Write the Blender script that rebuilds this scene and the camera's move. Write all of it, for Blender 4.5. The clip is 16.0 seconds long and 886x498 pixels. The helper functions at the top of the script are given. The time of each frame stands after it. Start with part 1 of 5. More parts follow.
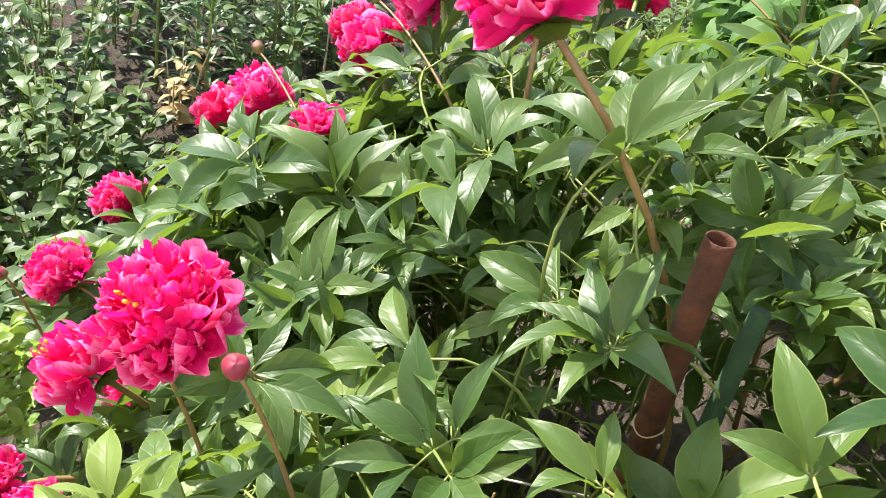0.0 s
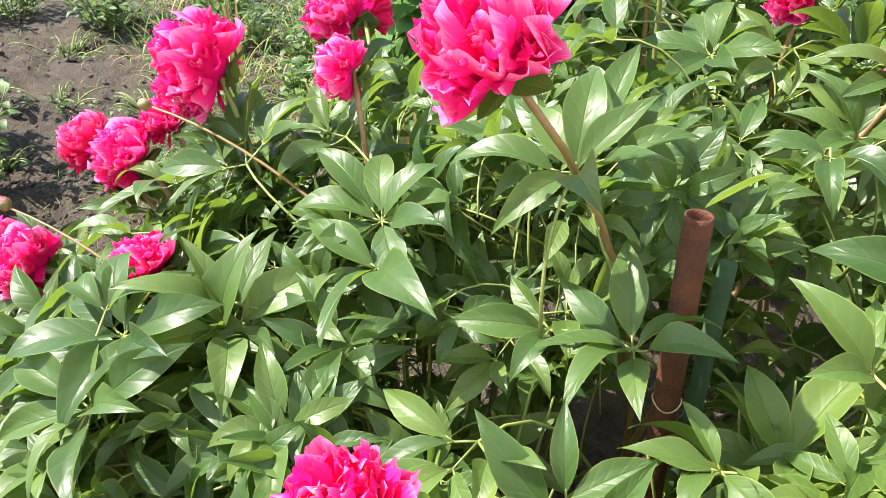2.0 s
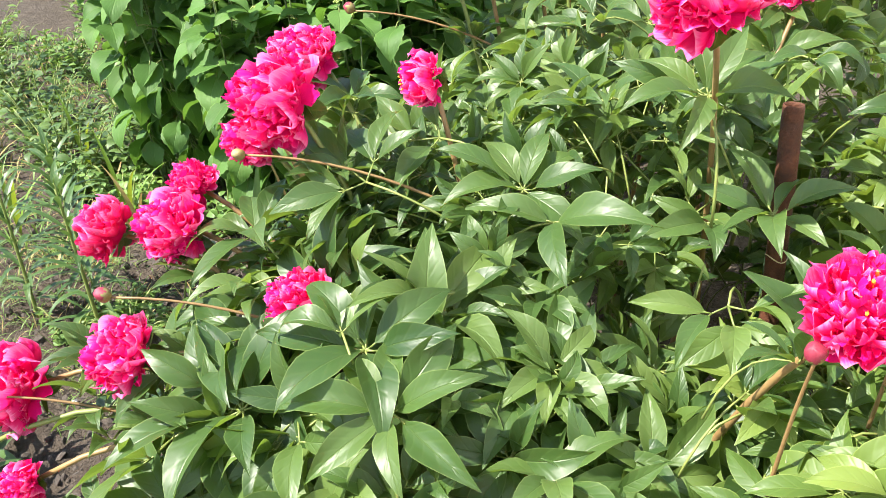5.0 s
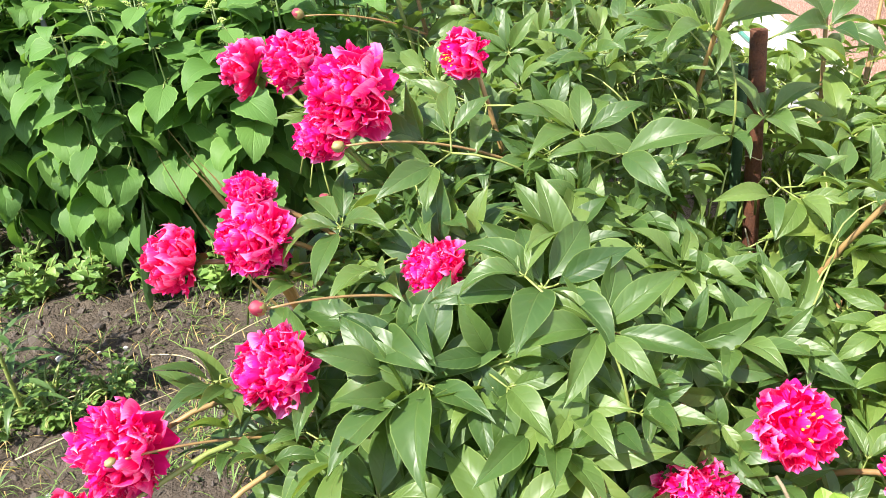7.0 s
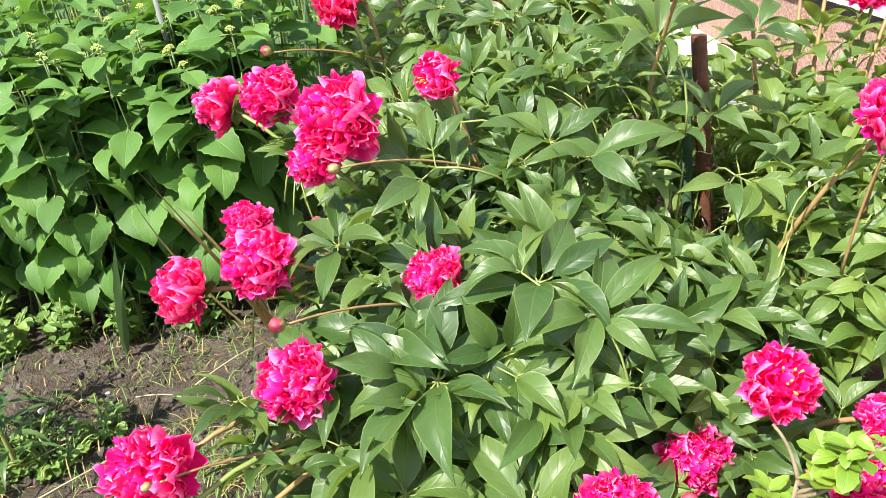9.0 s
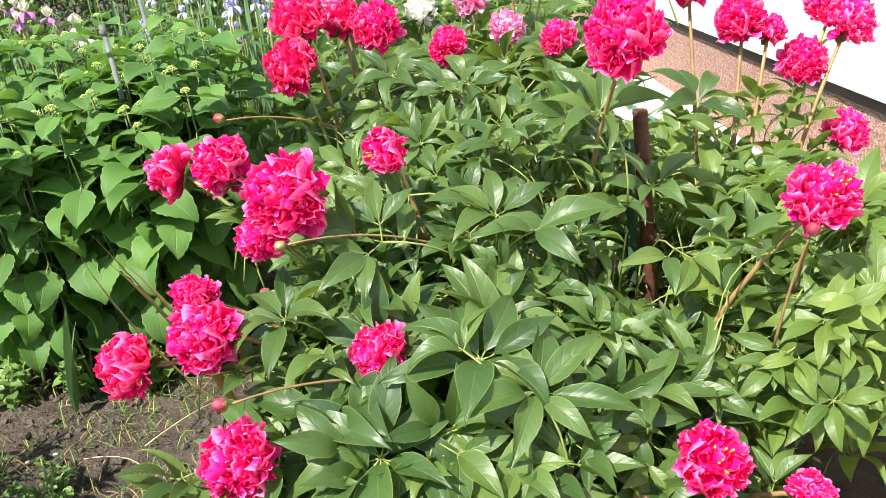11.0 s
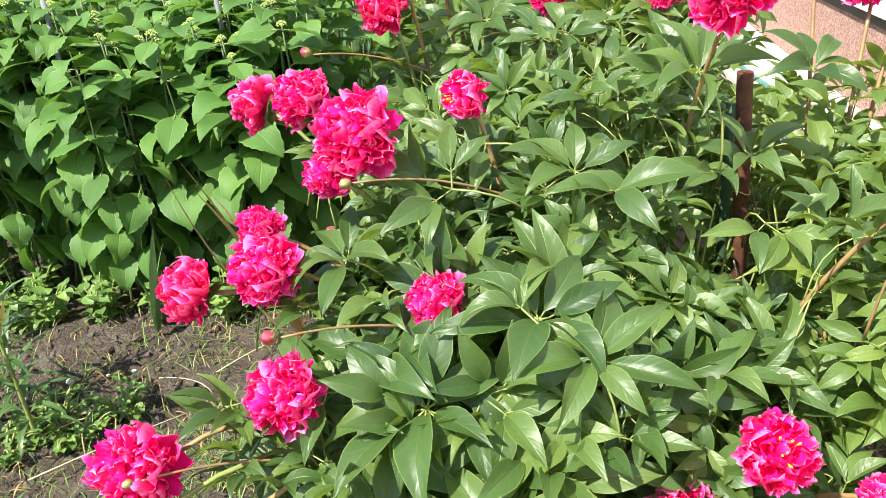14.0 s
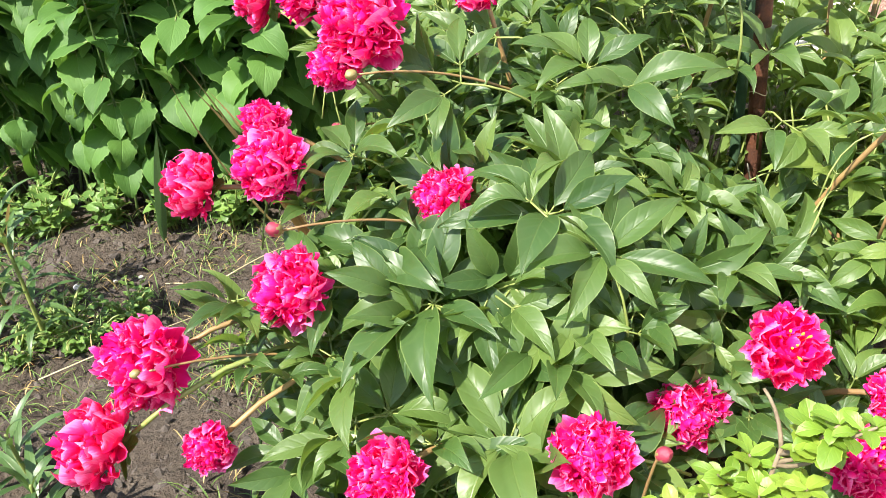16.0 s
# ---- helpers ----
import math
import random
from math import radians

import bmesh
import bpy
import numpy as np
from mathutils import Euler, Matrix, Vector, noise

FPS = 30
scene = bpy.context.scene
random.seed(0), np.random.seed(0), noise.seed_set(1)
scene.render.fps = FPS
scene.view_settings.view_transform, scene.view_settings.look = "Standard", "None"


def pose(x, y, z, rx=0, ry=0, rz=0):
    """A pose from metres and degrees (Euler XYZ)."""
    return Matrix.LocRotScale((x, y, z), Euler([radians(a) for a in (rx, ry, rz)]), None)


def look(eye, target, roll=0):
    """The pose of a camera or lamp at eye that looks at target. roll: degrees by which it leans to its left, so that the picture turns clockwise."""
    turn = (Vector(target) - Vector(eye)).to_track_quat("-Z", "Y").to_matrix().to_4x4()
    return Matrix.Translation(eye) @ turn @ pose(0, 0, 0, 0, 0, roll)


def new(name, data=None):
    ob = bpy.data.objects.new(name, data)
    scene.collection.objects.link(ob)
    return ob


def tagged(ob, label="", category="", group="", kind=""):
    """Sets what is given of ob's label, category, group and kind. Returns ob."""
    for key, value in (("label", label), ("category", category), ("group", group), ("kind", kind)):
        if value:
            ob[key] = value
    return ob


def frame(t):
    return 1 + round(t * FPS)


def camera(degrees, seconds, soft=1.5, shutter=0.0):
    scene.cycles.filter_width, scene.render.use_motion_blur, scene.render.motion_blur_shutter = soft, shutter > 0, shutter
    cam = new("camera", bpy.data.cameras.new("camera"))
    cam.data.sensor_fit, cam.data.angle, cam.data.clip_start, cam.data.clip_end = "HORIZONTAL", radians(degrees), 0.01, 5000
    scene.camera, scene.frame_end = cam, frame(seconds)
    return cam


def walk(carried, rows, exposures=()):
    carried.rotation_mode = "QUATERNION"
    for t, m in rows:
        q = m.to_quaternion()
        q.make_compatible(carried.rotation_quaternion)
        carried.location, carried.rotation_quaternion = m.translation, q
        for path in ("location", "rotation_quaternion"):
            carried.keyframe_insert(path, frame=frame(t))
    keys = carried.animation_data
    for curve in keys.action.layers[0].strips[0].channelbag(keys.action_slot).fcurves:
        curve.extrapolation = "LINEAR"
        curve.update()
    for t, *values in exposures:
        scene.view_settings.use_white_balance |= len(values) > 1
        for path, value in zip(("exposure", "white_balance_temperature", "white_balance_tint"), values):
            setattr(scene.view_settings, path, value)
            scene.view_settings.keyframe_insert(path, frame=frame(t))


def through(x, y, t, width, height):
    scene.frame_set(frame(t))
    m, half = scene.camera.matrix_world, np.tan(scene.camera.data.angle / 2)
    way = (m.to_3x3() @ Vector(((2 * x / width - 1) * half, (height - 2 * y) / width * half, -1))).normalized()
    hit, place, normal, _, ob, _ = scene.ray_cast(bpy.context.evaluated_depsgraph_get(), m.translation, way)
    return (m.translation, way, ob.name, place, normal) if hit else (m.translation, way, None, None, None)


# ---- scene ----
# ------------------------------------------------------------ camera
cam = camera(55.5, 16.0, soft=0.75)
walk(cam, [
    (0.0, pose(1.0531, 1.2559, 1.1231, 55.53, -8.56, 90.48)),
    (0.5, pose(0.9789, 1.1573, 1.1138, 58.17, -6.80, 81.98)),
    (1.0, pose(0.9276, 1.0787, 1.1333, 59.28, -4.82, 73.85)),
    (1.5, pose(0.9089, 1.0484, 1.1325, 58.97, -2.86, 67.22)),
    (2.0, pose(0.8990, 0.9527, 1.1294, 59.32, -1.95, 57.54)),
    (2.5, pose(0.9033, 0.8256, 1.1258, 61.34, -2.11, 45.75)),
    (3.0, pose(0.8462, 0.7613, 1.1053, 61.23, -0.60, 38.63)),
    (3.5, pose(0.7385, 0.7072, 1.0855, 60.42, 1.55, 34.26)),
    (4.0, pose(0.6968, 0.6624, 1.0789, 61.24, 0.30, 35.59)),
    (4.5, pose(0.6340, 0.5329, 1.0753, 63.69, -0.78, 34.71)),
    (4.7, pose(0.6010, 0.4578, 1.0864, 63.95, -0.03, 32.14)),
    (6.8, pose(0.0381, 0.1354, 1.0556, 64.48, 3.31, 5.89)),
    (7.0, pose(-0.0068, 0.0941, 1.0560, 64.90, 4.01, 2.60)),
    (7.5, pose(-0.0927, 0.0318, 1.0575, 65.33, 5.17, -1.85)),
    (8.0, pose(-0.1007, 0.0157, 1.0577, 65.93, 6.27, -2.59)),
    (10.5, pose(-0.0727, 0.0030, 1.1141, 66.76, 6.20, -5.32)),
    (11.0, pose(-0.0575, 0.0040, 1.1338, 68.43, 5.80, -5.73)),
    (11.5, pose(-0.0388, 0.0073, 1.1497, 71.97, 5.54, -4.84)),
    (12.0, pose(-0.0284, 0.0139, 1.1505, 73.40, 5.25, -2.75)),
    (12.5, pose(-0.0201, 0.0313, 1.1366, 72.20, 5.18, -0.65)),
    (13.0, pose(-0.0096, 0.0539, 1.1245, 69.82, 5.34, 2.12)),
    (13.5, pose(0.0009, 0.0539, 1.1138, 68.24, 4.64, 2.60)),
    (14.0, pose(-0.0032, 0.0436, 1.1002, 66.25, 3.78, 2.69)),
    (14.5, pose(-0.0028, 0.0329, 1.0843, 64.83, 3.25, 2.80)),
    (15.0, pose(-0.0059, 0.0316, 1.0741, 63.31, 3.02, 2.87)),
    (15.5, pose(-0.0065, 0.0369, 1.0611, 62.13, 3.21, 3.10)),
    (16.0, pose(-0.0087, 0.0428, 1.0518, 61.21, 3.62, 3.24)),
], exposures=[(0.0, 1.42), (2.5, 1.60), (3.5, 1.57), (7.0, 1.56), (8.2, 1.50), (10.5, 1.36), (12.0, 1.20), (13.0, 1.36), (14.5, 1.44), (16.0, 1.50)])

# ------------------------------------------------------------ world and sun
SUN_FROM = Vector((-0.52, -0.56, 0.97)).normalized()      # the way towards the sun
SUN_EL = math.asin(SUN_FROM.z)
SUN_AZ = math.atan2(SUN_FROM.x, SUN_FROM.y)
world = bpy.data.worlds.new("daylight")
scene.world = world
world.use_nodes = True
wn = world.node_tree.nodes
sky = wn.new("ShaderNodeTexSky")
sky.sky_type = "NISHITA"
sky.sun_disc = False
sky.sun_elevation = SUN_EL
sky.sun_rotation = SUN_AZ
sky.air_density, sky.dust_density = 1.0, 1.0
world.node_tree.links.new(sky.outputs[0], wn["Background"].inputs[0])
wn["Background"].inputs[1].default_value = 0.128
sun_data = bpy.data.lights.new("sun", "SUN")
sun_data.energy = 5.0
sun_data.angle = radians(0.55)
sun_data.color = (1.0, 0.95, 0.86)
sun = new("sun", sun_data)
sun.matrix_world = look(SUN_FROM * 30, (0, 0, 0))

RNG = random.Random(7)


# ------------------------------------------------------------ materials
class Shader:
    """A small wrapper that wires a node material."""

    def __init__(self, name):
        self.m = bpy.data.materials.new(name)
        self.m.use_nodes = True
        self.t = self.m.node_tree
        self.n = self.t.nodes
        self.bsdf = self.n["Principled BSDF"]
        self.out = self.n["Material Output"]

    def node(self, kind, **inputs):
        nd = self.n.new(kind)
        for key, value in inputs.items():
            self.put(nd, key.replace("_", " "), value)
        return nd

    def put(self, nd, key, value):
        sock = nd.inputs[int(key[1:])] if key[0] == "i" and key[1:].isdigit() else nd.inputs[key]
        if hasattr(value, "is_linked"):
            self.t.links.new(value, sock)
        else:
            sock.default_value = value

    def math(self, op, a, b=0.0, c=0.0):
        nd = self.n.new("ShaderNodeMath")
        nd.operation = op
        for i, v in enumerate((a, b, c)):
            self.put(nd, "i%d" % i, v)
        return nd.outputs[0]

    def noise(self, scale, detail=4.0, rough=0.55, coords=None):
        nd = self.node("ShaderNodeTexNoise", Scale=scale, Detail=detail, Roughness=rough)
        if coords is not None:
            self.put(nd, "Vector", coords)
        return nd.outputs[0]

    def ramp(self, fac, stops):
        nd = self.n.new("ShaderNodeValToRGB")
        els = nd.color_ramp.elements
        while len(els) < len(stops):
            els.new(0.5)
        for el, (p, c) in zip(els, stops):
            el.position, el.color = p, (*c, 1.0) if len(c) == 3 else c
        self.put(nd, "Fac", fac)
        return nd.outputs[0]

    def mix(self, fac, a, b, blend="MIX"):
        nd = self.n.new("ShaderNodeMix")
        nd.data_type, nd.blend_type = "RGBA", blend
        for key, value in (("i0", fac), ("i6", a), ("i7", b)):
            if isinstance(value, tuple) and len(value) == 3:
                value = (*value, 1.0)
            self.put(nd, key, value)
        return nd.outputs[2]

    def bump(self, height, strength=0.3, distance=0.01):
        nd = self.node("ShaderNodeBump", Height=height, Strength=strength, Distance=distance)
        return nd.outputs[0]

    def coords(self, which="Object"):
        return self.node("ShaderNodeTexCoord").outputs[which]

    def rand(self):
        return self.node("ShaderNodeObjectInfo").outputs["Random"]

    def island(self):
        return self.node("ShaderNodeNewGeometry").outputs["Random Per Island"]

    def set(self, color=None, rough=0.6, normal=None, metal=0.0, spec=0.5):
        b = self.bsdf
        if color is not None:
            self.put(b, "Base Color", (*color, 1.0) if isinstance(color, tuple) and len(color) == 3 else color)
        self.put(b, "Roughness", rough)
        self.put(b, "Metallic", metal)
        self.put(b, "Specular IOR Level", spec)
        if normal is not None:
            self.put(b, "Normal", normal)
        return self

    def thin(self, color, amount, normal=None):
        """Lets part of the light through, as a leaf or a petal does."""
        tr = self.node("ShaderNodeBsdfTranslucent", Color=(*color, 1.0) if isinstance(color, tuple) else color)
        if normal is not None:
            self.put(tr, "Normal", normal)
        mx = self.node("ShaderNodeMixShader", Fac=amount)
        self.t.links.new(self.bsdf.outputs[0], mx.inputs[1])
        self.t.links.new(tr.outputs[0], mx.inputs[2])
        self.t.links.new(mx.outputs[0], self.out.inputs["Surface"])
        return self.m


def leaf_material(name, dark, mid, light, through, amount, rough, veins, vein_tilt, puff=0.5, spec=0.5):
    s = Shader(name)
    uv = s.node("ShaderNodeSeparateXYZ", Vector=s.coords("UV"))
    across = s.math("ABSOLUTE", s.math("SUBTRACT", uv.outputs[0], 0.5))
    along = uv.outputs[1]
    drift = s.math("MULTIPLY", s.noise(5.0, 2.0), 0.10)
    along = s.math("ADD", along, drift)
    bent = s.math("MULTIPLY", s.math("POWER", across, 0.8), vein_tilt)
    wave = s.math("SINE", s.math("MULTIPLY", s.math("SUBTRACT", along, bent), veins * 6.283))
    vein = s.math("POWER", s.math("MULTIPLY_ADD", wave, 0.5, 0.5), 5.0)
    rib = s.math("SUBTRACT", 1.0, s.math("MINIMUM", s.math("MULTIPLY", across, 30.0), 1.0))
    trough = s.math("SUBTRACT", 1.0, s.math("MINIMUM", s.math("MULTIPLY", across, 9.0), 1.0))
    lines = s.math("MAXIMUM", s.math("MULTIPLY", vein, 0.22), rib)
    vary = s.math("ADD", s.math("MULTIPLY", s.rand(), 0.55), s.math("MULTIPLY", s.island(), 0.45))
    base = s.ramp(vary, [(0.1, dark), (0.5, mid), (0.92, light)])
    blotch = s.noise(9.0, 4.0, 0.6)
    base = s.mix(s.math("MULTIPLY", blotch, 0.4), base, s.mix(1.0, base, (0.72, 0.8, 0.6), "MULTIPLY"))
    rim = s.math("MULTIPLY", s.math("GREATER_THAN", across, 0.474), 0.75)
    base = s.mix(s.math("MAXIMUM", s.math("MULTIPLY", lines, 0.30), rim), base, s.mix(0.6, base, (light[0] * 1.8, light[1] * 1.6, light[2] * 1.9)))
    soft = s.math("MULTIPLY", s.noise(7.0, 3.0), 0.30)
    height = s.math("SUBTRACT", soft, s.math("MULTIPLY_ADD", trough, puff * 0.22, s.math("MULTIPLY", lines, puff * 0.55)))
    nrm = s.bump(height, 0.42, 0.005)
    grain = s.math("MULTIPLY_ADD", s.noise(10.0, 3.0), 0.16, rough - 0.08)
    s.set(base, grain, nrm, spec=spec)
    thru = s.mix(0.6, base, through)
    return s.thin(thru, amount, nrm)


PEONY_LEAF = leaf_material("peony leaf", (0.028, 0.068, 0.019), (0.061, 0.117, 0.029), (0.140, 0.205, 0.050),
                           (0.30, 0.44, 0.04), 0.36, 0.43, 6.0, 0.42, 0.9, 0.50)
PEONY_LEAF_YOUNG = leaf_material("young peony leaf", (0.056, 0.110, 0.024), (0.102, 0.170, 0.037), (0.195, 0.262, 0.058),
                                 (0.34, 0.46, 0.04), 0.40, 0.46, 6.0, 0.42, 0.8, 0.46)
PEONY_LEAF_PALE = leaf_material("old peony leaf", (0.12, 0.17, 0.03), (0.20, 0.25, 0.04), (0.27, 0.28, 0.06),
                                (0.4, 0.42, 0.05), 0.3, 0.5, 7.0, 0.85)
HYDRANGEA_LEAF = leaf_material("hydrangea leaf", (0.052, 0.120, 0.025), (0.084, 0.178, 0.036), (0.132, 0.24, 0.050),
                               (0.22, 0.42, 0.04), 0.32, 0.62, 6.0, 1.1, 0.7, 0.35)
SHRUB_LEAF = leaf_material("shrub leaf", (0.075, 0.15, 0.035), (0.13, 0.23, 0.05), (0.21, 0.31, 0.07),
                           (0.25, 0.40, 0.05), 0.3, 0.5, 4.0, 1.0, 0.3)
# the shrub leaf again, darkened in colour for the shade on backlit weeds
WEED_LEAF_SHADED = leaf_material("shaded weed leaf", (0.040, 0.080, 0.020), (0.075, 0.135, 0.030), (0.14, 0.21, 0.05),
                          (0.25, 0.40, 0.05), 0.3, 0.5, 4.0, 1.0, 0.3)
LILY_LEAF = leaf_material("lily leaf", (0.036, 0.080, 0.022), (0.066, 0.125, 0.034), (0.115, 0.185, 0.056),
                          (0.22, 0.36, 0.06), 0.25, 0.42, 1.0, 0.2, 0.3)
IRIS_LEAF = leaf_material("iris leaf", (0.075, 0.15, 0.06), (0.11, 0.20, 0.085), (0.16, 0.26, 0.11),
                          (0.18, 0.32, 0.08), 0.2, 0.45, 1.0, 0.0, 0.2)
LIME_LEAF = leaf_material("lime shrub leaf", (0.10, 0.19, 0.02), (0.165, 0.28, 0.03), (0.25, 0.36, 0.05),
                          (0.5, 0.55, 0.04), 0.35, 0.45, 5.0, 0.9, 0.4)
CONIFER_LEAF = leaf_material("conifer spray", (0.030, 0.060, 0.014), (0.055, 0.100, 0.020), (0.09, 0.145, 0.03),
                             (0.10, 0.17, 0.02), 0.15, 0.6, 3.0, 1.0, 0.3)
DRY_LEAF = leaf_material("dry leaf", (0.22, 0.14, 0.05), (0.36, 0.25, 0.09), (0.48, 0.37, 0.16),
                         (0.5, 0.36, 0.12), 0.25, 0.6, 1.0, 0.1, 0.3)


def petal_material(name, deep, body, rim, through, amount):
    s = Shader(name)
    uv = s.node("ShaderNodeSeparateXYZ", Vector=s.coords("UV"))
    along = uv.outputs[1]
    streak = s.node("ShaderNodeTexNoise", Scale=1.0, Detail=3.0)
    comb = s.node("ShaderNodeCombineXYZ", X=s.math("MULTIPLY", uv.outputs[0], 26.0), Y=s.math("MULTIPLY", along, 2.2), Z=s.math("MULTIPLY", s.island(), 30.0))
    s.put(streak, "Vector", comb.outputs[0])
    tone = s.math("ADD", s.math("MULTIPLY", along, 0.62), s.math("MULTIPLY_ADD", streak.outputs[0], 0.34, s.math("MULTIPLY", s.island(), 0.22)))
    # the deep tone at the petal's foot paints in the shade of the crevices
    base = s.ramp(tone, [(0.12, deep), (0.42, body), (0.85, body), (1.0, rim)])
    # pale petal edge, and pink-white glints painted onto the torn tips
    glint_fringe = s.math("MULTIPLY", s.math("POWER", along, 6.0), s.math("MULTIPLY_ADD", streak.outputs[0], 1.5, s.math("MULTIPLY_ADD", s.island(), 0.95, -0.88)))
    glint_fringe = s.math("MINIMUM", s.math("MAXIMUM", glint_fringe, 0.0), 0.8)
    base = s.mix(glint_fringe, base, rim)
    nrm = s.bump(streak.outputs[0], 0.35, 0.003)
    s.set(base, 0.58, nrm, spec=0.14)
    return s.thin(s.mix(0.5, base, through), amount, nrm)


PETAL = petal_material("magenta petal", (0.60, 0.003, 0.085), (0.91, 0.008, 0.222), (0.94, 0.28, 0.56), (0.97, 0.015, 0.23), 0.36)
PETAL_DEEP = petal_material("crimson petal", (0.55, 0.003, 0.065), (0.86, 0.008, 0.140), (0.93, 0.22, 0.46), (0.94, 0.016, 0.18), 0.30)
PETAL_PINK = petal_material("light pink petal", (0.80, 0.14, 0.38), (0.90, 0.32, 0.58), (0.95, 0.70, 0.84), (0.94, 0.38, 0.62), 0.35)
PETAL_WHITE = petal_material("white petal", (0.80, 0.74, 0.62), (0.84, 0.82, 0.76), (0.88, 0.87, 0.84), (0.8, 0.78, 0.68), 0.25)
PETAL_LILAC = petal_material("lilac iris petal", (0.34, 0.30, 0.54), (0.48, 0.46, 0.70), (0.70, 0.69, 0.83), (0.45, 0.4, 0.7), 0.3)
PETAL_PURPLE = petal_material("purple iris petal", (0.26, 0.07, 0.24), (0.42, 0.16, 0.36), (0.66, 0.42, 0.56), (0.4, 0.05, 0.35), 0.3)
PETAL_CREAM = petal_material("cream iris petal", (0.72, 0.60, 0.30), (0.82, 0.78, 0.58), (0.86, 0.84, 0.74), (0.8, 0.75, 0.5), 0.3)


def plain_material(name, a, b, rough, scale, bump=0.2, metal=0.0, detail=6.0, distance=0.004, third=None):
    s = Shader(name)
    co = s.coords("Object")
    n1 = s.noise(scale, detail, 0.6, co)
    n2 = s.noise(scale * 7.0, 4.0, 0.6, co)
    base = s.ramp(s.math("MULTIPLY_ADD", n1, 0.7, s.math("MULTIPLY", n2, 0.3)), [(0.32, a), (0.68, b)] + ([(0.8, third)] if third else []))
    base = s.mix(s.math("MULTIPLY", s.rand(), 0.25), base, s.mix(1.0, base, (0.7, 0.72, 0.68), "MULTIPLY"))
    nrm = s.bump(s.math("MULTIPLY_ADD", n2, 0.6, n1), bump, distance)
    return s.set(base, rough, nrm, metal).m


STEM_GREEN = plain_material("green stem", (0.12, 0.17, 0.035), (0.26, 0.29, 0.08), 0.5, 14.0)
STEM_LEAFY = plain_material("leafy green stem", (0.05, 0.09, 0.02), (0.10, 0.15, 0.035), 0.55, 14.0)
STEM_RED = plain_material("reddish stem", (0.17, 0.095, 0.04), (0.32, 0.21, 0.08), 0.5, 14.0)
STEM_DRY = plain_material("dry stalk", (0.38, 0.29, 0.15), (0.55, 0.46, 0.28), 0.7, 20.0)
STAMEN = plain_material("yellow stamens", (0.75, 0.38, 0.02), (0.9, 0.62, 0.05), 0.6, 60.0)
BUD_PINK = plain_material("pink bud", (0.17, 0.014, 0.030), (0.32, 0.030, 0.062), 0.55, 40.0)
BUD_GREEN = plain_material("green bud", (0.17, 0.13, 0.048), (0.26, 0.225, 0.085), 0.45, 40.0)
FLORET = plain_material("lime flower heads", (0.26, 0.36, 0.06), (0.44, 0.52, 0.16), 0.6, 90.0, 0.5)


# ------------------------------------------------------------ mesh tools
def finish(bm, name, mat, smooth=True):
    me = bpy.data.meshes.new(name)
    bm.normal_update()
    bm.to_mesh(me)
    bm.free()
    for m in (mat if isinstance(mat, (list, tuple)) else [mat]):
        me.materials.append(m)
    if smooth:
        me.polygons.foreach_set("use_smooth", [True] * len(me.polygons))
    return me


def part(name, data, material, parent, label=""):
    """One mesh object under a thing or a part; data is a bmesh or a mesh."""
    me = finish(data, name, material) if isinstance(data, bmesh.types.BMesh) else data
    ob = new(name, me)
    ob.parent = parent
    if label:
        ob["label"] = label
    return ob


def place(ob, m):
    """Puts a direct part of a thing at the pose m of the world."""
    ob.matrix_basis = Matrix.Translation(-ob.parent.location) @ m
    return ob


def thing(name, label, category, group="", at=(0, 0, 0), kind=""):
    ob = new(name)
    ob.location = at
    ob.empty_display_size = 0.05
    return tagged(ob, label, category, group, kind)


def frame_of(way, up=Vector((0, 0, 1))):
    way = way.normalized()
    side = way.cross(up)
    if side.length < 1e-4:
        side = way.cross(Vector((1, 0, 0)))
    side.normalize()
    return side, side.cross(way)


def tube(bm, pts, radii, sides=6, mat=0):
    """A tapered tube along the points, closed at its ends."""
    pts = [Vector(p) for p in pts]
    rings = []
    for i, p in enumerate(pts):
        way = pts[min(i + 1, len(pts) - 1)] - pts[max(i - 1, 0)]
        a, b = frame_of(way)
        r = radii[i] if isinstance(radii, (list, tuple)) else radii
        rings.append([bm.verts.new(p + (a * math.cos(k * 6.2832 / sides) + b * math.sin(k * 6.2832 / sides)) * r) for k in range(sides)])
    for u, v in zip(rings, rings[1:]):
        for k in range(sides):
            bm.faces.new((u[k], u[(k + 1) % sides], v[(k + 1) % sides], v[k])).material_index = mat
    bm.faces.new(rings[0][::-1]).material_index = mat
    bm.faces.new(rings[-1]).material_index = mat


def arc(a, b, sag, n=7):
    """Points from a to b that bow by the vector sag."""
    a, b, sag = Vector(a), Vector(b), Vector(sag)
    return [a.lerp(b, i / n) + sag * (4 * (i / n) * (1 - i / n)) for i in range(n + 1)]


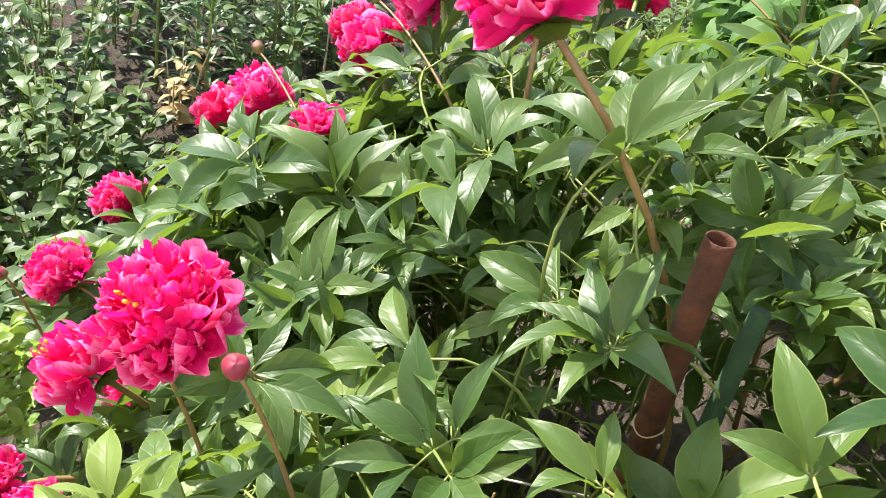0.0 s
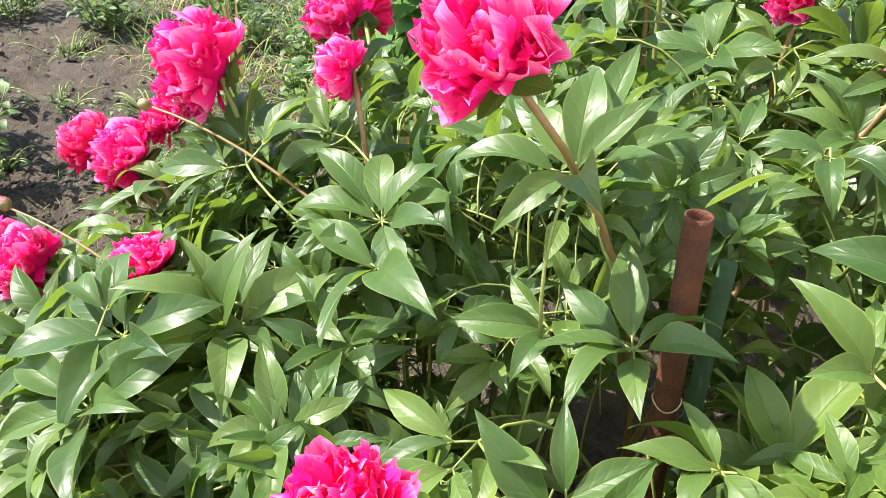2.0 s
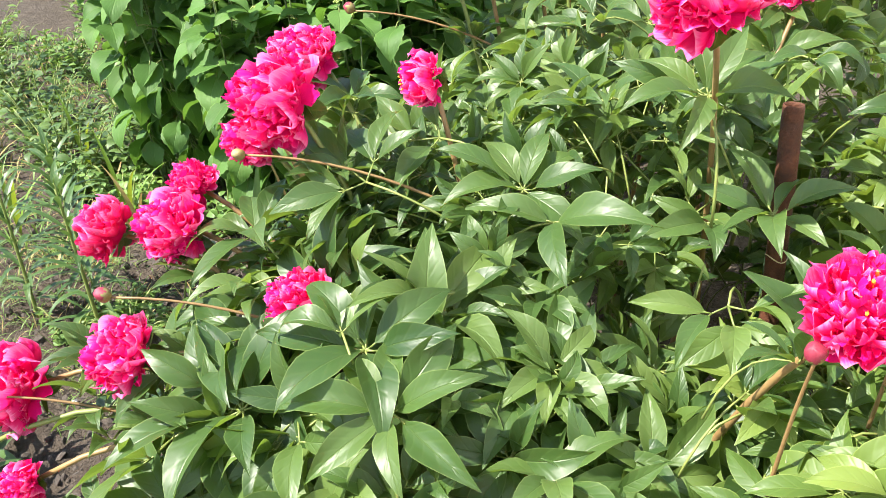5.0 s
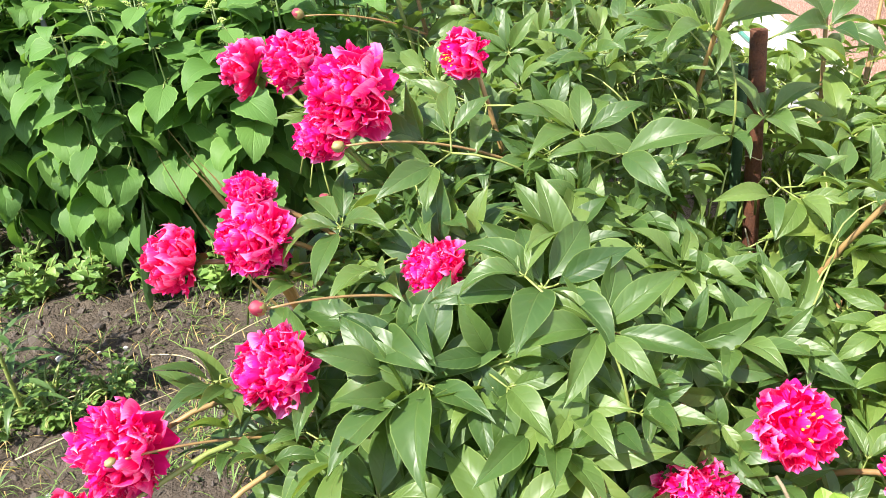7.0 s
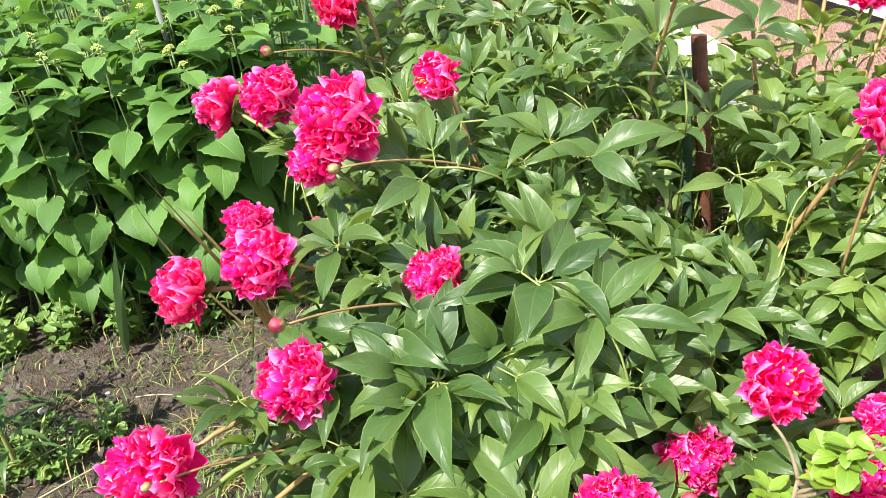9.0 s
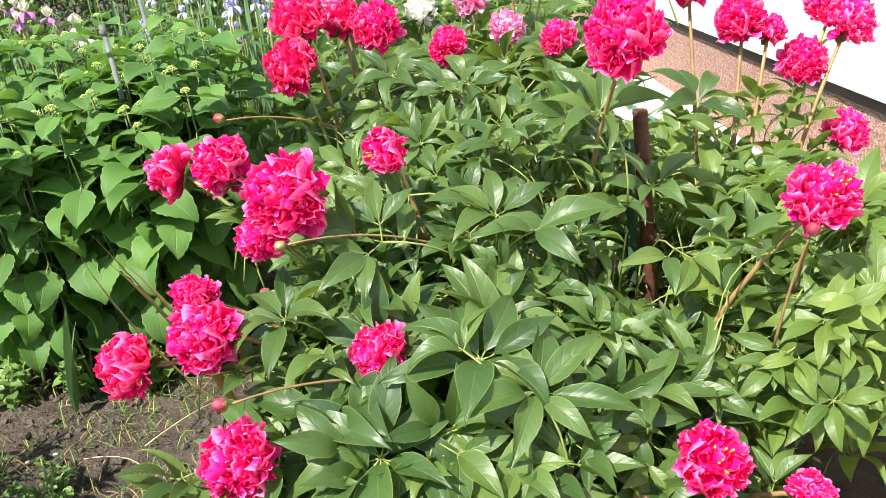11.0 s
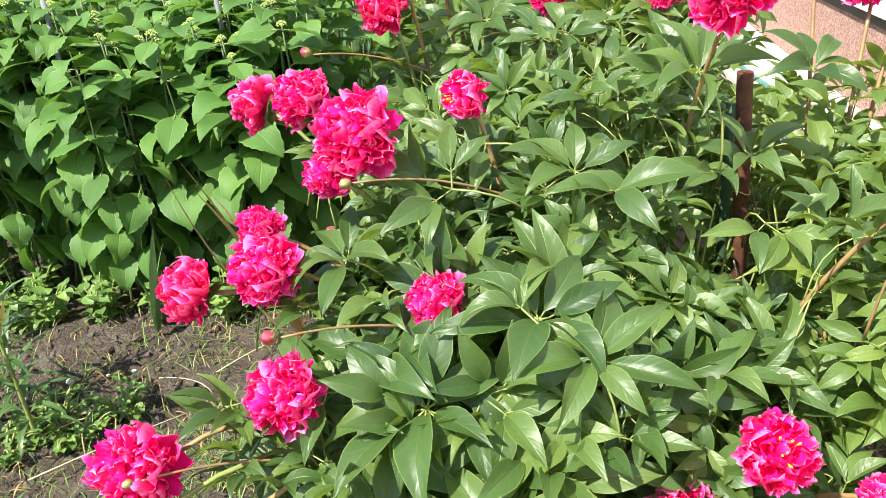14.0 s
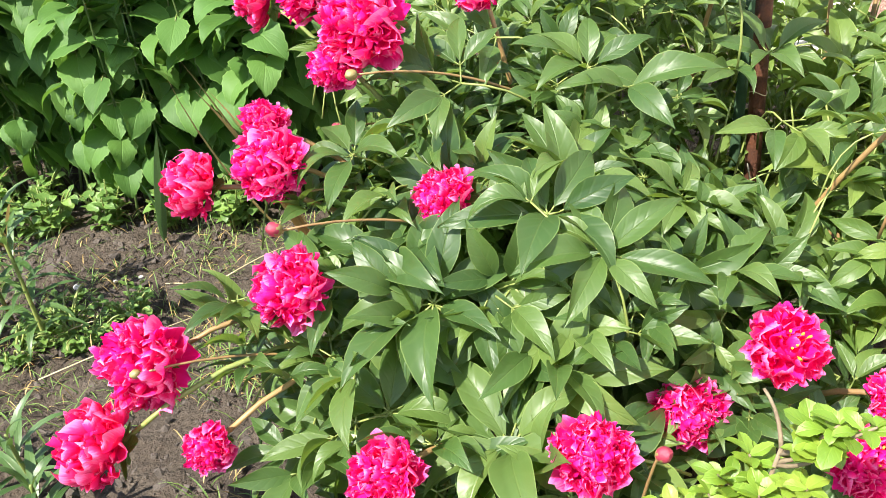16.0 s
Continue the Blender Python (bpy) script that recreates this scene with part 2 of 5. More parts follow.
def blade(bm, m, length, width, droop=0.3, fold=0.25, wave=0.0, shape=(0.42, 0.9), n=8, w=2, seed=0, mat=0, teeth=0.0, heart=0.0, fat=0.75):
    """A leaf blade along +Y of m, with its base in the origin: pointed, folded along the rib, bent down towards its tip."""
    uvl = bm.loops.layers.uv.verify()
    rng = random.Random(seed)
    ph, ph2 = rng.uniform(0, 6.28), rng.uniform(0, 6.28)
    twist = rng.uniform(-0.35, 0.35)
    peak, sharp = shape
    rows = []
    y, z, ang = 0.0, 0.0, droop * 0.35
    for i in range(n + 1):
        t = i / n
        if t < peak:
            half = math.sin(math.pi / 2 * (t / peak)) ** fat
        else:
            q = (t - peak) / (1 - peak)
            half = (1 - q ** (2.25 - 0.55 / fat)) ** sharp if q < 1 else 0.0
        half = max(half, 0.03 if i == 0 else 0.004) * width / 2
        row = []
        for j in range(-w, w + 1):
            s = j / w
            edge = 1 + (teeth * (0.5 if (i + j) % 2 else -0.5) if abs(j) == w else 0)
            x = s * half * edge * math.cos(fold * 0.8)
            lift = abs(s) * half * math.sin(fold) + wave * width * s * s * math.sin(ph + 7.0 * t + (2.0 if s > 0 else 0)) * min(1, 3 * t)
            lift += 0.04 * width * math.sin(ph2 + 5 * t)
            back = heart * length * (abs(s) ** 1.5) * max(0.0, 1 - 3.2 * t)
            x, lift = x * math.cos(twist * t) - lift * math.sin(twist * t), x * math.sin(twist * t) + lift * math.cos(twist * t)
            row.append((bm.verts.new(m @ Vector((x, y - back, z + lift))), s * 0.5 + 0.5, t))
        rows.append(row)
        ang -= droop * 1.55 / n * (0.6 + 0.8 * t)
        y += math.cos(ang) * length / n
        z += math.sin(ang) * length / n
    for r0, r1 in zip(rows, rows[1:]):
        for k in range(2 * w):
            f = bm.faces.new((r0[k][0], r0[k + 1][0], r1[k + 1][0], r1[k][0]))
            f.material_index = mat
            for loop, c in zip(f.loops, (r0[k], r0[k + 1], r1[k + 1], r1[k])):
                loop[uvl].uv = (c[1], c[2])


def spin(az, tilt, roll=0.0):
    """A turn: heading az about z, nose tilted up, rolled about its own length (degrees)."""
    return pose(0, 0, 0, 0, 0, az) @ pose(0, 0, 0, tilt, 0, 0) @ pose(0, 0, 0, 0, roll, 0)


# ------------------------------------------------------------ peony leaves
def peony_leaf_mesh(seed, fan, size=0.115, tail=0.16):
    """A compound leaf round the origin. fan lists its leaflets as (heading, reach of the leaf stalk's branch, heading of that branch). Its stalk runs back and down."""
    rng = random.Random(seed)
    bm = bmesh.new()
    drop = rng.uniform(0.35, 0.95)
    forks = {}
    for az, reach, branch in fan:
        if (reach, branch) not in forks:
            lift = rng.uniform(0, 10)
            forks[reach, branch] = spin(branch + rng.uniform(-6, 6), lift) @ Vector((0, reach * size, 0))
            if reach:
                tube(bm, [(0, 0, 0), forks[reach, branch]], [0.0016, 0.0012], 4, 1)
        foot = forks[reach, branch]
        ln = size * rng.uniform(0.80, 1.12) * (1.12 if az == branch else 0.94)
        turn = az + rng.uniform(-7, 7)
        m = Matrix.Translation(foot) @ spin(turn, rng.uniform(4, 44), rng.uniform(-24, 24) + (12 if az > branch else -12 if az < branch else 0)) @ pose(0, 0.006, 0)
        blade(bm, m, ln, ln * rng.uniform(0.33, 0.41), droop=drop + rng.uniform(-0.3, 0.5), fold=rng.uniform(0.25, 0.68), wave=rng.uniform(0.04, 0.10), shape=(0.44, 1.22), n=9, seed=rng.random(), fat=0.86)
        tube(bm, [foot, m @ Vector((0, 0.004, 0))], 0.0012, 4, 1)
    bend = rng.uniform(-0.3, 0.3)
    tube(bm, arc((0, 0, 0), (bend * tail, -tail * 0.62, -tail * 0.8), (0, -0.015, 0.03), 5), [0.0014, 0.0016, 0.0017, 0.0019, 0.0020, 0.0021], 5, 1)
    return finish(bm, "peony_leaf", [PEONY_LEAF, STEM_GREEN])


def trio(branch, reach, spread):
    return [(branch, reach, branch), (branch + spread, reach, branch), (branch - spread, reach, branch)]


def duo(branch, reach, spread):
    return [(branch + spread * 0.45, reach, branch), (branch - spread * 0.55, reach, branch)]


FANS = [trio(0, 0, 58), trio(0, 0.42, 52) + duo(62, 0.25, 55) + duo(-60, 0.25, 55), trio(0, 0.40, 50) + [(72, 0.15, 72), (-70, 0.15, -70)], trio(0, 0.45, 48) + trio(66, 0.32, 48) + trio(-64, 0.32, 48),
        trio(0, 0, 66), trio(0, 0.38, 46) + duo(70, 0.28, 60) + [(-66, 0.12, -66), (-112, 0.12, -112)], trio(0, 0, 62) + [(128, 0, 128)], trio(0, 0.35, 50) + duo(78, 0.22, 56) + duo(-80, 0.22, 56) + [(150, 0, 150), (-146, 0, -146)]]
PEONY_LEAVES = [peony_leaf_mesh(11 + i, fan, 0.092 if len(fan) < 5 else 0.086) for i, fan in enumerate(FANS)]
PEONY_TRIO = peony_leaf_mesh(77, [(0, 0, 0), (-75, 0, -75), (190, 0, 190)], 0.128)
STARS = [(0, 44, 92, 138, 185, 232, 275, 318), (0, 50, 102, 155, 212, 262, 310), (0, 38, 80, 122, -36, -78, -118, 165), (0, 46, 94, 146, -44, -92, -144)]
PEONY_STAR = [peony_leaf_mesh(81 + i, [(az, 0.06 * (k % 3), az) for k, az in enumerate(fan)], 0.096) for i, fan in enumerate(STARS)]
PEONY_LEAVES += PEONY_STAR
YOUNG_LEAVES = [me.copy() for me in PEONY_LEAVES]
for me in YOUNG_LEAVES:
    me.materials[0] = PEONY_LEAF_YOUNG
PEONY_SMALL = [peony_leaf_mesh(31 + i, fan, 0.080, 0.12) for i, fan in enumerate(FANS[:5])]


# ------------------------------------------------------------ peony flowers
def petal(bm, m, length, width, cup, ruffle, seed, n=5, w=3, notch=0.2, jag=0.05):
    """A broad ruffled petal along +Y of m, cupped towards +Z."""
    uvl = bm.loops.layers.uv.verify()
    rng = random.Random(seed)
    ph = rng.uniform(0, 6.28)
    torn = [rng.uniform(-1.0, 0.4) * jag for _ in range(2 * w + 1)]
    rows = []
    y = z = 0.0
    ang = -0.15
    for i in range(n + 1):
        t = i / n
        half = width / 2 * (0.22 + 0.78 * math.sin(min(1.0, t * 1.25) * math.pi / 2)) * (1 - 0.25 * max(0.0, t - 0.75) * 4)
        row = []
        for j in range(-w, w + 1):
            s = j / w
            x = s * half
            lift = cup * half * s * s * 0.9 + ruffle * width * t * t * math.sin(ph + 4.2 * s + 2 * t) * 0.5
            tip = length * (-notch * (abs(s) ** 2.5) * t * t + 0.06 * t * t * math.sin(ph * 2 + 5.5 * s) + torn[j + w] * t ** 6)
            row.append((bm.verts.new(m @ Vector((x, y + tip, z + lift))), s * 0.5 + 0.5, t))
        rows.append(row)
        ang += cup * 1.3 / n
        y += math.cos(ang) * length / n
        z += math.sin(ang) * length / n
    for r0, r1 in zip(rows, rows[1:]):
        for k in range(2 * w):
            f = bm.faces.new((r0[k][0], r0[k + 1][0], r1[k + 1][0], r1[k][0]))
            for loop, c in zip(f.loops, (r0[k], r0[k + 1], r1[k + 1], r1[k])):
                loop[uvl].uv = (c[1], c[2])


def flower_core(seed, count, broad, material, hole=0.0):
    """The mass of inner petals of a full double flower, of radius about 1, facing +Z: broad ones in loose tufts, many narrow torn ones between."""
    rng = random.Random(seed)
    bm = bmesh.new()
    for k in range(broad):                                   # broad petals round the sides
        q = (k + 0.5) / broad
        el, az = 66 - 116 * q + rng.uniform(-10, 10), k * 137.5 + rng.uniform(-16, 16)
        ln = rng.uniform(0.40, 0.56)
        m = pose(0, 0, -0.1, 0, 0, az) @ pose(0, 0, 0, el, 0, 0) @ pose(0, 0.34, 0) @ pose(0, 0, 0, rng.uniform(-4, 30), rng.uniform(-30, 30), rng.uniform(-16, 16))
        petal(bm, m, ln, ln * rng.uniform(0.6, 0.95), rng.uniform(0.2, 0.95), rng.uniform(0.12, 0.28), rng.random(), 6, 4, rng.uniform(0.22, 0.36), 0.05)
    tufts = [(rng.uniform(0, 360), rng.uniform(-30, 85)) for _ in range(16)]
    for k in range(count):                                   # narrow torn ones all over the face
        q = (k + 0.5) / count
        el, az = 90 - 112 * (hole + (1 - hole) * q) ** 0.62 + rng.uniform(-8, 8), k * 137.5 + rng.uniform(-20, 20)
        near = min((math.hypot((az - a + 180) % 360 - 180, (el - e) * 1.2), a, e) for a, e in tufts)
        out = 0.50 + 0.10 * math.cos(min(near[0], 45) / 45 * math.pi)
        ln = rng.uniform(0.22, 0.36)
        m = pose(0, 0, -0.08, 0, 0, az) @ pose(0, 0, 0, el, 0, 0) @ pose(0, rng.uniform(out - 0.06, out + 0.05), 0) @ pose(0, 0, 0, rng.uniform(-20, 40), rng.uniform(-75, 75), rng.uniform(-32, 32))
        petal(bm, m, ln, ln * rng.uniform(0.42, 0.85), rng.uniform(0.0, 1.1), rng.uniform(0.15, 0.38), rng.random(), 4, 2, rng.uniform(0.2, 0.42), 0.12)
    bmesh.ops.create_icosphere(bm, subdivisions=2, radius=0.46 if not hole else 0.3)
    return finish(bm, "flower", material)


def guard_petal(seed, material):
    rng = random.Random(seed)
    bm = bmesh.new()
    petal(bm, pose(0, 0.12, -0.12), rng.uniform(0.76, 0.92), rng.uniform(0.56, 0.76), rng.uniform(0.7, 1.2), 0.36, seed, 8, 5, 0.30, 0.09)
    return finish(bm, "petal", material)


def sepal_mesh(seed):
    bm = bmesh.new()
    blade(bm, pose(0, 0.05, -0.2), 0.62, 0.42, -0.5, 0.2, 0.02, (0.4, 0.8), 5, 2, seed)
    return finish(bm, "sepal", PEONY_LEAF)


def stamen_mesh(seed):
    rng = random.Random(seed)
    bm = bmesh.new()
    for _ in range(8):
        d = Vector((rng.gauss(0, 0.34), rng.gauss(0, 0.34), 1)).normalized()
        top = rng.uniform(0.44, 0.54)
        tube(bm, [d * 0.3, d * top], 0.010, 4)
        tube(bm, [d * top, d * (top + 0.07)], [0.030, 0.022], 5)
    return finish(bm, "stamen_tuft", STAMEN)


class Bloom:
    """The shared meshes of one kind of flower."""

    def __init__(self, material, seed, count=58):
        self.cores = [flower_core(seed + k, count, b, material) for k, b in enumerate((30, 36, 26))]
        self.guards = [guard_petal(seed + 40 + k, material) for k in range(4)]


MAGENTA, CRIMSON, PINK, WHITE = Bloom(PETAL, 100, 270), Bloom(PETAL_DEEP, 200, 170), Bloom(PETAL_PINK, 300, 110), Bloom(PETAL_WHITE, 400, 8)
OPEN = Bloom(PETAL, 700, 0)
OPEN.cores = [flower_core(710 + k, 60, 34, PETAL, 0.45) for k in range(3)]
SEPALS = [sepal_mesh(k) for k in range(2)]
STAMENS = stamen_mesh(5)
SEPAL_GREEN = plain_material("sepal green", (0.14, 0.13, 0.035), (0.25, 0.19, 0.065), 0.5, 30.0)


def add_flower(plant, kind, at, facing, radius, seed, label, guards=11, open_heart=False):
    """A flower as a part of its plant, with outer petals, sepals and perhaps stamens as its own parts."""
    rng = random.Random(seed)
    radius *= 1.06
    turn = Vector(facing).normalized().to_track_quat("Z", "Y").to_matrix().to_4x4()
    fl = part("flower", kind.cores[seed % 3], None, plant, label)
    place(fl, Matrix.Translation(at) @ turn @ pose(0, 0, 0, 0, 0, rng.uniform(0, 360)) @ Matrix.Diagonal((radius, radius, radius * rng.uniform(0.98, 1.10), 1)))
    for k in range(guards):
        p = part("petal", kind.guards[(seed + k) % 4], None, fl)
        p.matrix_basis = pose(0, 0, -0.1, 0, 0, k * 360 / guards + rng.uniform(-12, 12)) @ pose(0, 0, 0, rng.uniform(-38, 10), rng.uniform(-12, 12), 0)
    for k in range(4):
        p = part("sepal", SEPALS[k % 2], None, fl)
        p.matrix_basis = pose(0, 0, -0.22, 0, 0, k * 90 + rng.uniform(-20, 20)) @ pose(0, 0, 0, rng.uniform(-50, -15), 0, 0)
    if open_heart:
        p = part("stamen_tuft", STAMENS, None, fl, "yellow stamens")
        p.matrix_basis = pose(0, 0, 0.1, rng.uniform(-18, 18), rng.uniform(-18, 18), 0)
    return fl


def bud_mesh(pink):
    """A round bud, its lower part wrapped in green sepals with a wavy edge."""
    bm = bmesh.new()
    bmesh.ops.create_uvsphere(bm, u_segments=20, v_segments=14, radius=1.0)
    for v in bm.verts:
        a = math.atan2(v.co.y, v.co.x)
        v.co *= 1 + 0.05 * math.sin(3 * a + 3 * v.co.z)
        v.co.z *= 1.22 if v.co.z > 0 else 1.05
    for f in bm.faces:
        c = f.calc_center_median()
        if c.z < -0.25 + 0.55 * math.sin(3 * math.atan2(c.y, c.x)) ** 2:
            f.material_index = 1
            for v in f.verts:
                v.co += c.normalized() * 0.01
    return finish(bm, "bud", [BUD_PINK if pink else BUD_GREEN, SEPAL_GREEN])


BUDS = {True: bud_mesh(True), False: bud_mesh(False)}


def add_bud(plant, at, facing, radius, pink=True):
    turn = Vector(facing).normalized().to_track_quat("Z", "Y").to_matrix().to_4x4()
    b = part("bud", BUDS[pink], None, plant, "round pink bud" if pink else "round green bud")
    place(b, Matrix.Translation(at) @ turn @ Matrix.Scale(radius * 0.86, 4))
    for k in range(3):
        s = part("sepal", SEPALS[k % 2], None, b)
        s.matrix_basis = pose(0, 0, -0.75, 0, 0, k * 120 + 20) @ pose(0, 0, 0, 52, 0, 0) @ Matrix.Scale(1.9, 4)
    return b


def add_stem(plant, a, b, sag, r0, r1, mat, name="stem"):
    """A bowed, tapered stem from a to b."""
    bm = bmesh.new()
    n = 8
    tube(bm, arc(a, b, sag, n), [r0 + (r1 - r0) * i / n for i in range(n + 1)], 7)
    return place(part(name, bm, mat, plant), Matrix())


def add_leaf(plant, at, az, tilt=0.0, roll=0.0, scale=1.0, mesh=None, rng=RNG, normal=(0, 0, 1), free=True):
    mesh = mesh or rng.choice(PEONY_LEAVES)
    lay = Vector((0, 0, 1)).rotation_difference(Vector(normal)).to_matrix().to_4x4()
    m = Matrix.Translation(at) @ lay @ spin(az, tilt, roll) @ Matrix.Scale(scale, 4)
    if free and (Vector(at).xy - Vector((0.44, 1.4))).length < 0.5 and any(in_gap(m @ v.co) for v in list(mesh.vertices)[::5]):
        return None
    return place(part("leaf", mesh, None, plant), m)


def in_gap(p):
    """True in the narrow gaps of the crown through which the pole stays bare."""
    d = p.xy - Vector((0.441, 1.552))
    for way, rise, low in (((-0.30, -0.954), 0.33, 0.62), ((0.44, -0.90), 0.45, 0.62), ((0.81, -0.58), 0.62, 0.64)):
        ahead = d.dot(Vector(way))
        if 0.0 < ahead < 0.45 and abs(d.x * way[1] - d.y * way[0]) < 0.020 and (low < p.z - rise * ahead < 0.78 or (low < 0.63 and 0.40 < p.z - rise * ahead < 0.50)):
            return True
    return False


# ------------------------------------------------------------ ground
def soil_material():
    s = Shader("garden soil")
    co = s.coords("Object")
    big, mid, fine = s.noise(1.6, 3.0, 0.5, co), s.noise(14.0, 6.0, 0.65, co), s.noise(90.0, 5.0, 0.7, co)
    base = s.ramp(s.math("MULTIPLY_ADD", mid, 0.6, s.math("MULTIPLY", fine, 0.4)), [(0.30, (0.031, 0.023, 0.017)), (0.55, (0.102, 0.079, 0.060)), (0.78, (0.205, 0.168, 0.132))])
    base = s.mix(s.math("MULTIPLY", big, 0.35), base, (0.102, 0.083, 0.064))
    nrm = s.bump(s.math("MULTIPLY_ADD", fine, 0.5, mid), 1.0, 0.035)
    return s.set(base, 0.92, nrm, spec=0.2).m


SOIL = soil_material()
CONCRETE = plain_material("pale concrete", (0.42, 0.40, 0.36), (0.58, 0.56, 0.51), 0.85, 5.0, 0.4)
PLASTER = plain_material("white plaster", (0.78, 0.77, 0.73), (0.86, 0.85, 0.81), 0.8, 3.0, 0.3)


def plinth_material():
    s = Shader("brown pebble render")
    co = s.coords("Object")
    cell = s.node("ShaderNodeTexVoronoi", Scale=130.0, Vector=co)
    tone = s.node("ShaderNodeSeparateColor", Color=cell.outputs["Color"]).outputs[0]
    base = s.ramp(tone, [(0.0, (0.24, 0.12, 0.09)), (0.5, (0.38, 0.21, 0.16)), (1.0, (0.54, 0.37, 0.31))])
    base = s.mix(s.math("MULTIPLY", s.noise(4.0, 3.0, 0.5, co), 0.4), base, (0.33, 0.19, 0.15))
    return s.set(base, 0.85, s.bump(cell.outputs["Distance"], 0.8, 0.006)).m


PLINTH = plinth_material()
# dark flashing, with the shadow under the wall's overhang put into its colour
DRIP_SHADE = plain_material("shade-darkened drip flashing", (0.050, 0.036, 0.030), (0.085, 0.062, 0.052), 0.7, 10.0)


def soil_height(x, y):
    v = Vector((x, y, 0))
    h = 0.030 * noise.noise(v * 3.1) + 0.020 * noise.noise(v * 9.0) + 0.022 * abs(noise.noise(v * 21.0)) + 0.014 * noise.noise(v * 41.0)
    return h


def build_ground():
    """One sheet: fine near the beds, coarse towards the horizon."""
    xs = [-900, -300, -100, -40, -18, -10, -7, -5, -4] + [-3.2 + 0.05 * i for i in range(28)] + [-1.8 + 0.022 * i for i in range(80)] + [-0.04 + 0.05 * i for i in range(27)] + [1.5, 3, 6, 12, 30, 100, 300, 900]
    ys = [-900, -300, -100, -30, -10, -4, -2, -1] + [-0.2 + 0.05 * i for i in range(15)] + [0.55 + 0.022 * i for i in range(75)] + [2.2 + 0.05 * i for i in range(32)] + [4, 4.5, 5, 6, 7, 8, 10, 14, 20, 40, 100, 300, 900]
    bm = bmesh.new()
    grid = [[bm.verts.new((x, y, soil_height(x, y) if abs(x) < 8 and abs(y) < 9 else -0.02)) for y in ys] for x in xs]
    for a, b in zip(grid, grid[1:]):
        for k in range(len(ys) - 1):
            bm.faces.new((a[k], b[k], b[k + 1], a[k + 1]))
    ob = new("ground", finish(bm, "ground", SOIL))
    tagged(ob, "bare dark crumbly garden soil with small clods", "ground", kind="structure")


build_ground()

# the house wall runs nearly along y
WALL_A, WALL_B = Vector((1.24, -1.5, 0)), Vector((2.05, 10.2, 0))
WAY = (WALL_B - WALL_A).normalized()
OUT = Vector((-WAY.y, WAY.x, 0))                             # towards the garden
PLINTH_H = 0.42


def slab(bm, a, b, depth, z0, z1, inset=0.0, mat=0):
    """A bevelled block from a to b, whose face lies on the line and whose depth goes away from the garden."""
    p = [a + OUT * inset, b + OUT * inset, b - OUT * depth, a - OUT * depth]
    low, high = [bm.verts.new((q.x, q.y, z0)) for q in p], [bm.verts.new((q.x, q.y, z1)) for q in p]
    fs = [bm.faces.new(low[::-1]), bm.faces.new(high)]
    for k in range(4):
        fs.append(bm.faces.new((low[k], low[(k + 1) % 4], high[(k + 1) % 4], high[k])))
    for f in fs:
        f.material_index = mat


def build_house():
    bm = bmesh.new()
    slab(bm, WALL_A, WALL_B, 5.0, PLINTH_H + 0.05, 3.1, 0.035)
    wall = tagged(new("wall_east", finish(bm, "wall", PLASTER, False)), "sunlit white plastered house wall", "wall", kind="structure")
    bm = bmesh.new()
    slab(bm, WALL_A, WALL_B, 4.9, -0.05, PLINTH_H, 0.0)
    tagged(new("plinth", finish(bm, "plinth", PLINTH, False)), "reddish-brown pebble-dashed plinth under the wall", "plinth", kind="structure")
    bm = bmesh.new()
    slab(bm, WALL_A, WALL_B, 0.3, PLINTH_H, PLINTH_H + 0.05, 0.012)
    tagged(new("trim", finish(bm, "trim", DRIP_SHADE, False)), "narrow dark drip edge, its colour deepened by the overhang's painted shade", "trim", kind="structure")
    bm = bmesh.new()
    slab(bm, WALL_A, WALL_B, -0.003, -0.04, 0.045, 0.42)
    tagged(new("pavement", finish(bm, "pavement", CONCRETE, False)), "pale concrete strip along the house", "pavement", kind="structure")


build_house()


# ------------------------------------------------------------ the peony bushes
def canopy(x, y):
    """The height of the leaf tops over the peony bed."""
    z = 0.46 + 0.62 * (y - 1.05) if y < 1.4 else 0.677 + 0.36 * (y - 1.4)
    dip = 0.09 * math.exp(-((x - 0.32) / 0.17) ** 2 - ((y - 1.34) / 0.15) ** 2)
    return min(z, 0.84) - dip - 0.24 * max(0.0, x - 0.32) - 0.25 * max(0.0, -0.15 - x)


RED, DEEP = "full magenta double flower", "crimson double flower seen from behind"
main_bush = thing("peony_bush", "large leafy peony bush with many magenta double flowers", "peony", "peony bushes", (0.2, 1.4, 0.0))

TALLEST = (0.352, 1.350, 0.930)
# place, facing, radius, kind, open heart
UPPER_BLOOMS = [
    (TALLEST, (-0.25, -0.50, 0.80), 0.078, MAGENTA, False),
    ((0.383, 1.980, 0.845), (-0.30, -0.40, 0.80), 0.052, MAGENTA, False),
    ((0.564, 1.108, 0.702), (0.15, -0.40, 0.90), 0.064, MAGENTA, True),
    ((-0.216, 1.281, 0.755), (-0.55, -0.70, 0.35), 0.080, MAGENTA, False),
    ((-0.266, 1.272, 0.698), (-0.60, -0.70, 0.00), 0.050, MAGENTA, False),
    ((-0.358, 1.560, 0.748), (-0.60, -0.60, 0.40), 0.067, MAGENTA, False),
    ((-0.478, 1.670, 0.716), (-0.90, 0.30, 0.25), 0.066, CRIMSON, False),
    ((-0.055, 1.418, 0.772), (-0.72, -0.66, 0.15), 0.050, OPEN, True),
]
